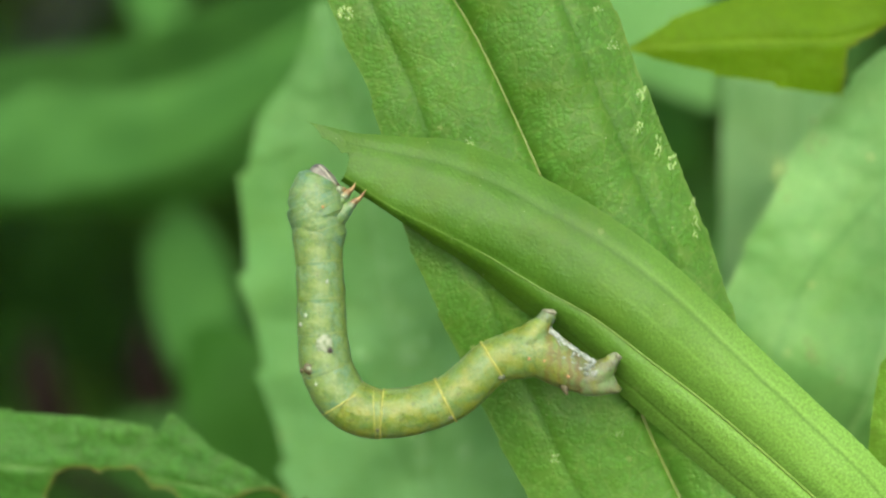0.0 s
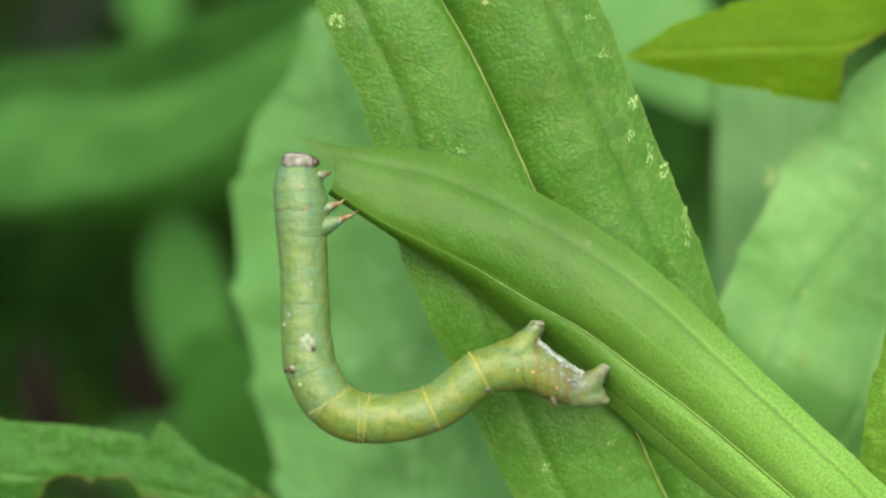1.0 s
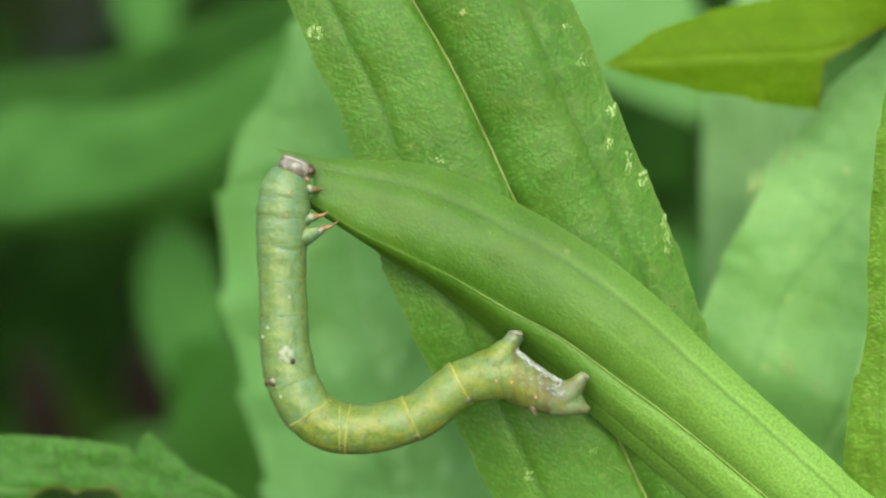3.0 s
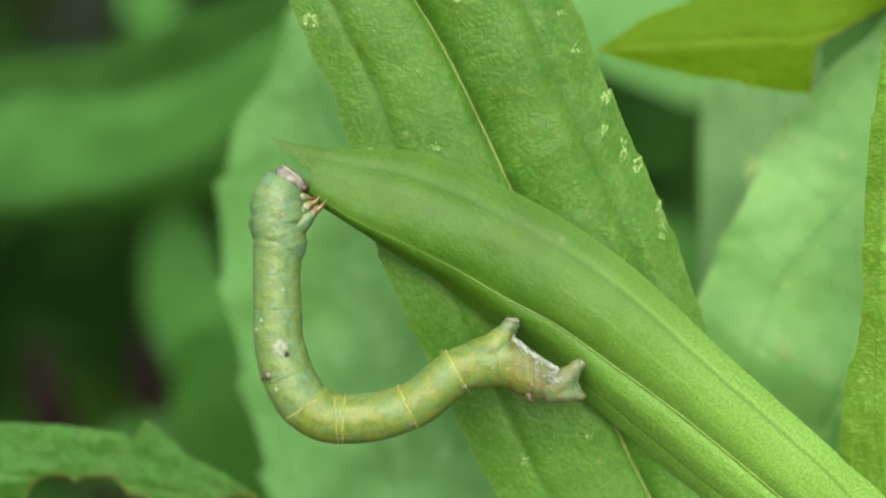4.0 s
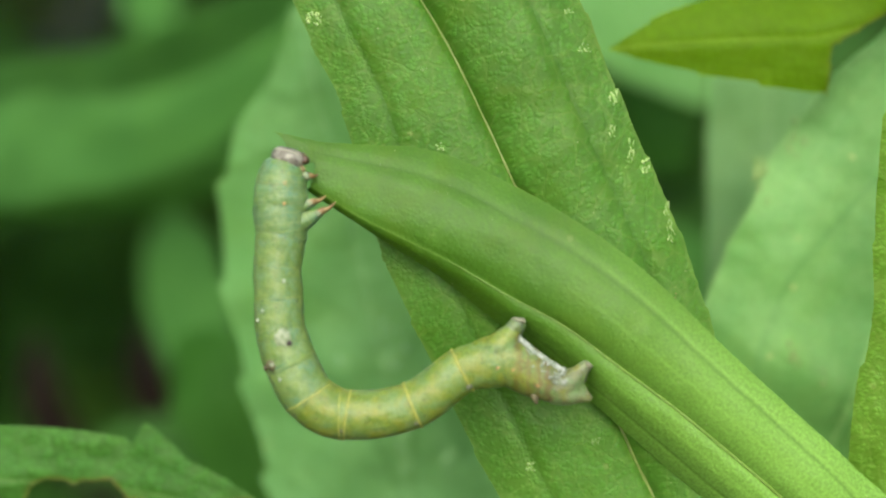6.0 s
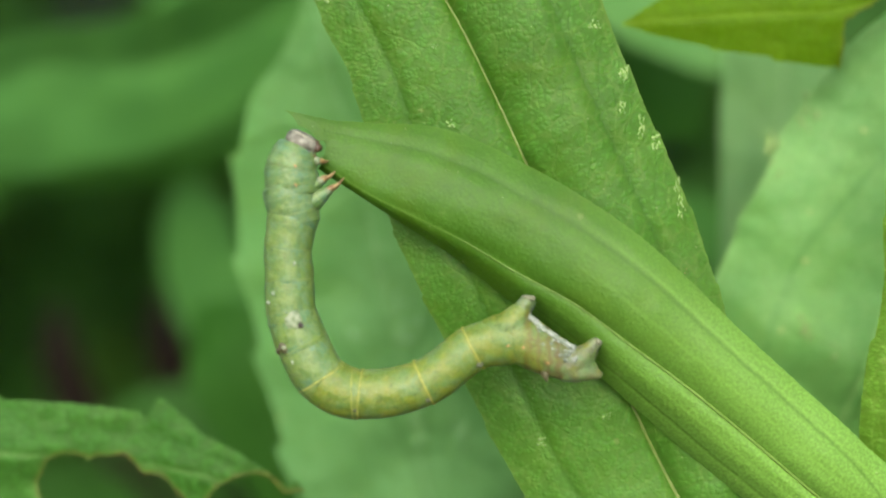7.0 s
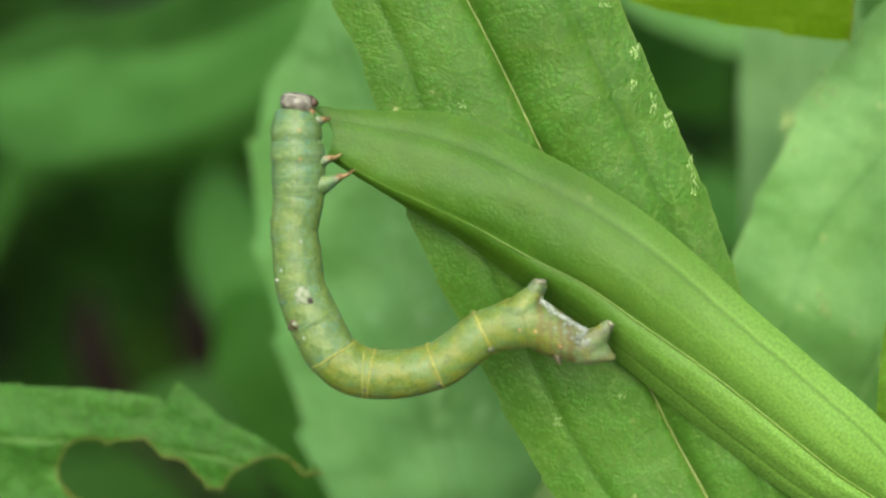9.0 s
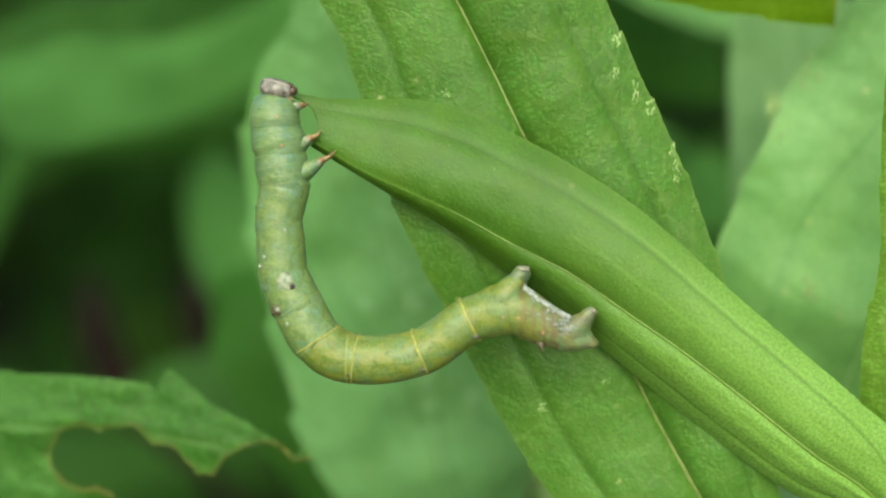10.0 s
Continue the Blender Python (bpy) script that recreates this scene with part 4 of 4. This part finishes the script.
for dx, dz in ((0.72, -0.12), (0.86, 0.06), (0.9, -0.22), (0.66, 0.1)):
    part("eye", blob((hx + dx, -1.04, hz + dz), (0.075, 0.07, 0.075), 0, 1), BLACK, head)
part("head_band", tube([(hx - 0.95, -0.8, hz + 0.38), (hx - 0.3, -0.98, hz + 0.52), (hx + 0.4, -0.97, hz + 0.56), (hx + 0.85, -0.75, hz + 0.6)], [0.03, 0.06, 0.07, 0.03], n=20, around=10), PALE_BAND, head, "pale band over the head")


# ---- what moves ----
def in_plane(ob, parent, x, z, turn, y=0.0):
    """A pose in its thing's space from millimetres of the subject's frame."""
    f = parent["foot"]
    return pose((x - f[0]) * MM, (y - f[1]) * MM, (z - f[2]) * MM, 0, turn, 0)


def motions():
    def key(ob, parent, rows, y=0.0):
        walk(ob, [(t, in_plane(ob, parent, x, z, turn, y)) for t, x, z, turn in rows])

    key(SEGMENTS[0], caterpillar, [(0, -10.91, 2.57, 19.6), (0.1, -11.48, 2.67, -8.9), (0.2, -11.76, 3.2, -5.8), (0.3, -11.51, 3.7, 2.8), (0.5, -11.7, 4.17, 1.2), (0.8, -11.68, 3.57, -1.1), (1, -11.47, 3.72, 2.7), (1.3, -11.41, 3.56, 4.1), (1.5, -11.23, 3.28, 3.7), (1.8, -11.68, 3.26, 5.4), (2, -11.53, 2.93, 5.2), (2.3, -11.26, 2.96, 9.5), (2.5, -11.69, 3.68, 0), (2.7, -11.05, 4.23, 12.1), (3.8, -10.64, 3.36, 34), (4, -10.98, 2.89, 30.1), (4.3, -10.76, 2.77, 32.6), (4.5, -10.87, 2.63, 30.8), (4.7, -11.93, 3.4, -1.4), (5, -12.12, 4.59, 3.8), (5.2, -11.88, 4.36, 4.3), (6.3, -10.88, 4.05, 21.2), (6.5, -10.96, 4.2, 20.2), (6.8, -11.11, 4.04, 20.7), (7, -10.96, 3.72, 24.3), (7.3, -10.82, 3.41, 29.6), (7.5, -10.56, 3.56, 33.5), (7.8, -10.58, 3.04, 31.5), (8, -11.97, 4.52, 5.8), (8.3, -12.3, 4.78, -1.7), (8.5, -11.96, 4.67, 0.4), (8.8, -11.87, 4.53, 2.9), (9, -11.53, 4.95, 8.9), (9.3, -12.06, 5.36, 2), (9.5, -12.15, 5.66, 2.1), (9.6, -12.86, 4.48, -10.1), (9.7, -12.35, 5.23, 0.6), (9.8, -11.92, 5, 4.2), (9.9, -11.87, 4.77, 2.2), (10, -11.95, 5.21, 8.9)])
    key(SEGMENTS[1], caterpillar, [(0, -10.93, 1.67, -20.7), (0.1, -11.21, 1.79, -8.0), (0.2, -11.42, 2.12, -10.9), (0.3, -11.31, 2.43, -5.5), (0.5, -11.45, 2.73, -2.9), (0.8, -11.44, 2.32, -2.8), (1, -11.34, 2.4, 3.3), (1.3, -11.29, 2.31, 3.1), (1.5, -11.15, 2.14, 6.2), (1.8, -11.51, 2.1, -10.6), (2, -11.41, 1.89, -4.7), (2.3, -11.25, 1.91, 2.4), (2.5, -11.49, 2.42, 0.0), (2.7, -11.14, 2.78, 12.8), (3.8, -11.02, 2.16, -3.1), (4, -11.21, 1.82, -9.4), (4.3, -11.04, 1.77, -4.9), (4.5, -11.09, 1.68, -7.8), (4.7, -11.69, 2.25, -5.4), (5, -11.89, 3.06, -3.6), (5.2, -11.7, 2.91, -0.6), (6.3, -11.09, 2.75, 7.4), (6.5, -11.14, 2.87, 5.7), (6.8, -11.26, 2.69, -1.1), (7, -11.17, 2.43, -2.2), (7.3, -11.08, 2.2, -8.2), (7.5, -10.93, 2.3, -6.1), (7.8, -10.9, 1.92, -4.6), (8, -11.74, 2.89, -9.9), (8.3, -11.91, 3.05, -5.9), (8.5, -11.69, 2.95, -0.1), (8.8, -11.68, 2.85, 2.5), (9, -11.53, 3.12, 9.2), (9.3, -11.77, 3.46, -1.1), (9.5, -11.8, 3.7, -4.0), (9.6, -12.19, 2.91, -17.5), (9.7, -11.96, 3.37, -6.2), (9.8, -11.71, 3.2, 0.5), (9.9, -11.66, 3.02, 2.0), (10, -11.81, 3.27, -3.1)])
    key(SEGMENTS[2], caterpillar, [(0, -10.85, 0.47, -15.3), (0.1, -11.02, 0.75, 0.4), (0.2, -11.11, 0.84, -3.7), (0.3, -11.09, 0.89, -2.6), (0.5, -11.18, 1, -0.8), (0.8, -11.23, 0.82, 0.0), (1, -11.23, 0.82, 3.0), (1.3, -11.19, 0.8, 2.5), (1.5, -11.12, 0.76, 4.9), (1.8, -11.25, 0.65, -8.0), (2, -11.25, 0.59, -3.5), (2.3, -11.21, 0.6, 0.4), (2.5, -11.31, 0.85, 0.0), (2.7, -11.21, 0.98, 5.9), (3.8, -11.12, 0.48, -11.4), (4, -11.18, 0.34, -14.9), (4.3, -11.1, 0.36, -12.5), (4.5, -11.09, 0.35, -14.3), (4.7, -11.37, 0.8, -6.1), (5, -11.48, 1.11, -6.3), (5.2, -11.4, 1.07, -4.1), (6.3, -11.12, 1.04, -1.7), (6.5, -11.13, 1.1, -2.8), (6.8, -11.18, 0.91, -7.4), (7, -11.15, 0.71, -8.6), (7.3, -11.1, 0.57, -13.2), (7.5, -11.05, 0.59, -12.2), (7.8, -11.08, 0.42, -8.6), (8, -11.42, 0.93, -7.1), (8.3, -11.51, 1, -2.7), (8.5, -11.46, 0.93, 1.0), (8.8, -11.52, 0.87, 1.7), (9, -11.51, 0.95, 4.2), (9.3, -11.46, 1.21, -1.0), (9.5, -11.39, 1.37, -2.7), (9.6, -11.53, 1.06, -9.0), (9.7, -11.5, 1.16, -3.9), (9.8, -11.46, 1.05, 0.1), (9.9, -11.48, 0.95, 1.7), (10, -11.55, 0.94, -3.8)])
    key(SEGMENTS[3], caterpillar, [(0, -10.73, -1.45, -0), (0.1, -10.86, -1.11, -0.5), (0.2, -10.9, -1.11, -0.3), (0.3, -10.92, -1.15, 0.1), (0.5, -11.01, -1.09, 0.4), (0.8, -11.08, -1.17, 0.3), (1, -11.13, -1.23, 0.3), (1.3, -11.07, -1.24, 0.3), (1.5, -11.04, -1.23, 0.2), (1.8, -11.06, -1.38, 0.2), (2, -11.1, -1.37, 0), (2.3, -11.11, -1.33, 0.1), (2.5, -11.14, -1.22, 0), (2.7, -11.16, -1.26, 1.1), (3.8, -11.19, -1.69, 7.6), (4, -11.22, -1.72, 8.6), (4.3, -11.17, -1.69, 8.4), (4.5, -11.13, -1.67, 8.2), (4.7, -11.27, -1.28, 7.8), (5, -11.33, -1.16, 9.1), (5.2, -11.32, -1.14, 9.6), (6.3, -11.25, -1.13, 12.5), (6.5, -11.25, -1.1, 12.9), (6.8, -11.27, -1.28, 13.4), (7, -11.28, -1.41, 13.8), (7.3, -11.28, -1.47, 15.1), (7.5, -11.29, -1.47, 15.8), (7.8, -11.36, -1.47, 15.8), (8, -11.48, -1.25, 14.7), (8.3, -11.57, -1.21, 15.2), (8.5, -11.61, -1.26, 15.9), (8.8, -11.67, -1.26, 15.7), (9, -11.71, -1.27, 15.5), (9.3, -11.56, -1.03, 17.3), (9.5, -11.46, -0.88, 18.7), (9.6, -11.51, -0.94, 18.5), (9.7, -11.56, -1.03, 18.5), (9.8, -11.6, -1.1, 18.4), (9.9, -11.65, -1.17, 18.2), (10, -11.68, -1.32, 18.6)])
    key(SEGMENTS[4], caterpillar, [(0, -10.56, -3.98, -0.2), (0.5, -10.89, -3.38, 0.5), (1, -10.99, -3.56, 0.3), (1.5, -10.89, -3.66, 0.1), (2, -10.94, -3.82, -0.1), (2.5, -11, -3.56, 0), (4, -11.27, -4.05, 1.5), (4.5, -11.16, -4.1, 0.4), (5, -11.35, -3.32, -0.5), (6.5, -11.36, -3.33, 0.4), (7, -11.41, -3.63, 0.3), (7.5, -11.46, -3.62, 1.2), (8, -11.61, -3.45, -0.5), (8.5, -11.75, -3.41, -0.4), (9, -11.81, -3.33, -2.2), (9.5, -11.65, -2.83, 0), (10, -11.86, -3.27, -0)])
    key(SEGMENTS[5], caterpillar, [(0, -10.44, -6.51, -0.2), (0.5, -10.8, -5.68, 0.4), (1, -10.9, -5.91, 0.3), (1.5, -10.79, -6.09, 0.1), (2, -10.82, -6.28, -0.1), (2.5, -10.89, -5.92, 0), (4, -11.22, -6.4, 1.3), (4.5, -11.06, -6.55, 0.3), (5, -11.24, -5.52, -0.4), (6.5, -11.27, -5.58, 0.3), (7, -11.32, -5.88, 0.3), (7.5, -11.41, -5.81, 1), (8, -11.49, -5.68, -0.4), (8.5, -11.64, -5.59, -0.3), (9, -11.63, -5.43, -1.9), (9.5, -11.56, -4.83, 0), (10, -11.77, -5.28, -0)])
    key(SEGMENTS[6], caterpillar, [(0, -10.19, -9, 1.3), (0.5, -10.54, -8.06, -0.1), (1, -10.65, -8.31, 0.8), (1.5, -10.53, -8.54, 0.9), (2, -10.56, -8.74, 0.5), (2.5, -10.62, -8.32, 0), (4, -10.85, -8.82, -5.1), (4.5, -10.65, -9.02, -6), (5, -10.79, -7.86, -7), (6.5, -10.8, -7.94, -8.9), (7, -10.81, -8.25, -10), (7.5, -10.9, -8.16, -10.4), (8, -10.93, -8.06, -11.7), (8.5, -11.07, -7.95, -12), (9, -11.02, -7.74, -12.5), (9.5, -10.99, -7.1, -12.4), (10, -11.19, -7.55, -13)])
    key(SEGMENTS[7], caterpillar, [(0, -9.36, -11.28, -0.8), (0.5, -9.65, -10.43, -0.1), (1, -9.78, -10.69, 0.1), (1.5, -9.68, -10.9, 0), (2, -9.69, -11.08, -0.6), (2.5, -9.74, -10.68, 0), (4, -9.84, -11.17, -1.3), (4.5, -9.61, -11.37, -1.3), (5, -9.75, -10.29, 1.2), (6.5, -9.71, -10.33, 0.6), (7, -9.69, -10.64, -0.1), (7.5, -9.76, -10.55, -0.5), (8, -9.74, -10.48, -0), (8.5, -9.88, -10.41, 0.8), (9, -9.84, -10.21, 1.8), (9.5, -9.8, -9.58, 1.6), (10, -9.96, -10.03, 1)])
    key(SEGMENTS[8], caterpillar, [(0, -7.46, -12.79, -4.6), (0.5, -7.72, -12.13, 0), (1, -7.84, -12.38, -0.9), (1.5, -7.76, -12.53, -1.9), (2, -7.77, -12.68, -2.6), (2.5, -7.82, -12.38, 0), (4, -7.86, -12.73, -4.6), (4.5, -7.64, -12.92, -4.6), (5, -7.82, -12.08, 1.4), (6.5, -7.77, -12.05, -0.5), (7, -7.74, -12.31, -1.8), (7.5, -7.78, -12.21, -2.3), (8, -7.77, -12.2, -0.8), (8.5, -7.92, -12.21, 1), (9, -7.92, -12.04, 2), (9.5, -7.85, -11.44, 2.2), (10, -7.99, -11.89, 2.1)])
    key(SEGMENTS[9], caterpillar, [(0, -3.9, -12.75, -3), (0.5, -4.18, -12.36, 0.7), (1, -4.24, -12.57, 0.3), (1.5, -4.16, -12.67, -0.2), (2, -4.19, -12.77, -1.1), (2.5, -4.28, -12.58, 0), (4, -4.25, -12.78, -1), (4.5, -4.08, -12.91, -2.7), (5, -4.25, -12.38, 1.7), (6.5, -4.21, -12.29, 0.7), (7, -4.2, -12.44, -0.8), (7.5, -4.2, -12.39, 0.4), (8, -4.22, -12.44, 1.1), (8.5, -4.31, -12.52, 1.6), (9, -4.38, -12.43, 3.3), (9.5, -4.29, -11.89, 4.3), (10, -4.38, -12.33, 4.1)])
    key(SEGMENTS[10], caterpillar, [(0, 0.08, -10.87, -3.9), (0.5, -0.14, -10.8, 0.8), (1, -0.21, -10.93, -1.2), (1.5, -0.11, -11, -1.2), (2, -0.16, -11.05, -1.5), (2.5, -0.28, -10.98, 0), (4, -0.2, -11.11, -0.4), (4.5, -0.1, -11.11, -2.1), (5, -0.2, -10.88, 0.9), (6.5, -0.21, -10.74, 0.8), (7, -0.21, -10.85, 1), (7.5, -0.17, -10.84, 1.6), (8, -0.23, -10.91, 0.7), (8.5, -0.29, -11.02, 1), (9, -0.38, -11.06, 2.3), (9.5, -0.25, -10.62, 4.4), (10, -0.3, -11.03, 3.9)])
    key(SEGMENTS[11], caterpillar, [(0, 3.13, -9.16, -0.1), (0.5, 2.99, -9.27, 0.6), (1, 2.91, -9.34, 0.9), (1.5, 2.99, -9.4, 0.3), (2, 2.93, -9.42, -0.1), (2.5, 2.84, -9.42, 0), (4, 2.92, -9.51, -0.5), (4.5, 3, -9.45, -0.5), (5, 2.95, -9.36, 0.7), (6.5, 2.93, -9.22, 0.9), (7, 2.92, -9.34, 0.6), (7.5, 2.98, -9.33, 0.4), (8, 2.88, -9.4, 0.7), (8.5, 2.83, -9.52, 0.5), (9, 2.76, -9.61, 0.3), (9.5, 2.92, -9.24, 0.9), (10, 2.84, -9.61, -0.2)])
    key(SEGMENTS[12], caterpillar, [(0, 7.29, -9.96, 0.9), (0.5, 7.19, -10.07, 0.5), (1, 7.12, -10.13, 0.5), (1.5, 7.16, -10.19, 0.7), (2, 7.1, -10.18, 0.3), (2.5, 7.04, -10.16, 0), (4, 7.1, -10.26, 0.4), (4.5, 7.17, -10.2, 0.4), (5, 7.11, -10.15, 0.9), (6.5, 7.1, -10.03, 1.1), (7, 7.09, -10.13, 0.8), (7.5, 7.13, -10.12, 0.7), (8, 7.06, -10.18, 0.4), (8.5, 7.01, -10.29, 0.6), (9, 6.99, -10.37, 0.2), (9.5, 7.1, -10.04, 0.8), (10, 7.01, -10.37, 0.4)])
    key(head, caterpillar, [(0, -10.44, 3.33, 55), (0.1, -11.65, 3.77, 10), (0.2, -11.87, 4.38, 15), (0.3, -11.48, 4.95, 20), (0.5, -11.75, 5.53, 15), (0.8, -11.78, 4.85, 12), (1, -11.53, 5.03, 12), (1.3, -11.41, 4.83, 15), (1.5, -11.26, 4.51, 12), (1.8, -11.54, 4.45, 25), (2, -11.42, 4.07, 22), (2.3, -11.11, 4.11, 22), (2.5, -11.8, 5, 8), (2.7, -10.92, 5.62, 15), (3.8, -9.91, 4.41, 45), (4, -10.33, 3.87, 45), (4.3, -10.09, 3.73, 45), (4.5, -10.23, 3.56, 45), (4.7, -12.03, 4.68, 3), (5, -12.09, 6.06, 10), (5.2, -11.86, 5.79, 8), (6.3, -10.47, 5.33, 25), (6.5, -10.56, 5.51, 25), (6.8, -10.67, 5.3, 30), (7, -10.43, 4.9, 35), (7.3, -10.19, 4.45, 45), (7.5, -9.86, 4.58, 48), (7.8, -9.99, 3.96, 50), (8, -11.89, 5.9, 25), (8.3, -12.47, 6.28, 12), (8.5, -12.12, 6.17, 10), (8.8, -11.96, 6.01, 12), (9, -11.5, 6.49, 15), (9.3, -12.18, 6.95, 12), (9.5, -12.23, 7.26, 15), (9.6, -13.17, 5.93, 8), (9.7, -12.45, 6.78, 15), (9.8, -11.96, 6.53, 15), (9.9, -11.99, 6.28, 10), (10, -11.83, 6.76, 22)], y=0.0)
    key(front_leaf, main, [(0, 10.56, -9.23, 0.41), (0.5, 10.46, -9.32, 0.08), (1, 10.41, -9.4, -0.07), (1.5, 10.42, -9.41, 0.03), (2, 10.37, -9.42, -0), (2.5, 10.35, -9.42, -0), (4, 10.37, -9.49, -0.17), (4.5, 10.43, -9.43, -0), (5, 10.38, -9.42, 0.12), (6.5, 10.41, -9.33, 0.41), (7, 10.39, -9.44, 0.42), (7.5, 10.42, -9.4, 0.25), (8, 10.35, -9.43, -0.02), (8.5, 10.31, -9.55, -0.11), (9, 10.29, -9.59, -0.37), (9.5, 10.39, -9.32, 0.28), (10, 10.29, -9.6, -0.26)], y=1.0)
    walk(leaf_tip, [(t, in_plane(leaf_tip, main, x, z, turn, y)) for t, x, z, turn, y in [(0, 10.56, -9.23, 0.41, 0.943), (0.5, 10.46, -9.32, 0.08, 0.943), (1, 10.41, -9.40, -0.07, 0.943), (1.5, 10.42, -9.41, 0.03, 0.943), (2, 10.37, -9.42, -0.00, 0.943), (2.5, 10.35, -9.42, -0.00, 0.943), (4, 10.37, -9.49, -0.17, 0.943), (4.5, 10.43, -9.43, -0.00, 0.943), (5, 10.38, -9.42, 0.12, 0.943), (6.5, 10.41, -9.33, 0.41, 0.943), (7, 10.39, -9.44, 0.42, 0.943), (7.5, 10.42, -9.40, 0.25, 0.943), (7.8, 10.38, -9.42, 0.09, 0.943), (8, 12.55, -10.33, -0.02, 2.2), (8.2, 13.53, -10.78, -0.06, 2.6), (10, 13.49, -10.90, -0.26, 2.6)]])
    key(sunny_leaf, main, [(0, 29.68, 15.18, 0), (0.5, 29.85, 15.32, 0), (1, 29.96, 15.23, 0), (1.5, 29.94, 15.17, 0), (2, 29.94, 15.2, 0), (2.5, 29.97, 15.12, 0), (4, 29.65, 15.26, 0), (4.5, 29.69, 15.25, 0), (5, 29.99, 15.28, 0), (6.5, 30.14, 15.33, 0), (7, 30.24, 15.29, 0), (7.5, 30.75, 15.62, 0), (8, 29.92, 15.22, 0), (8.5, 29.92, 15.26, 0), (9, 29.9, 15.45, 0), (9.5, 30.54, 15.74, 0), (10, 29.84, 15.47, 0)], y=16.0)


motions()
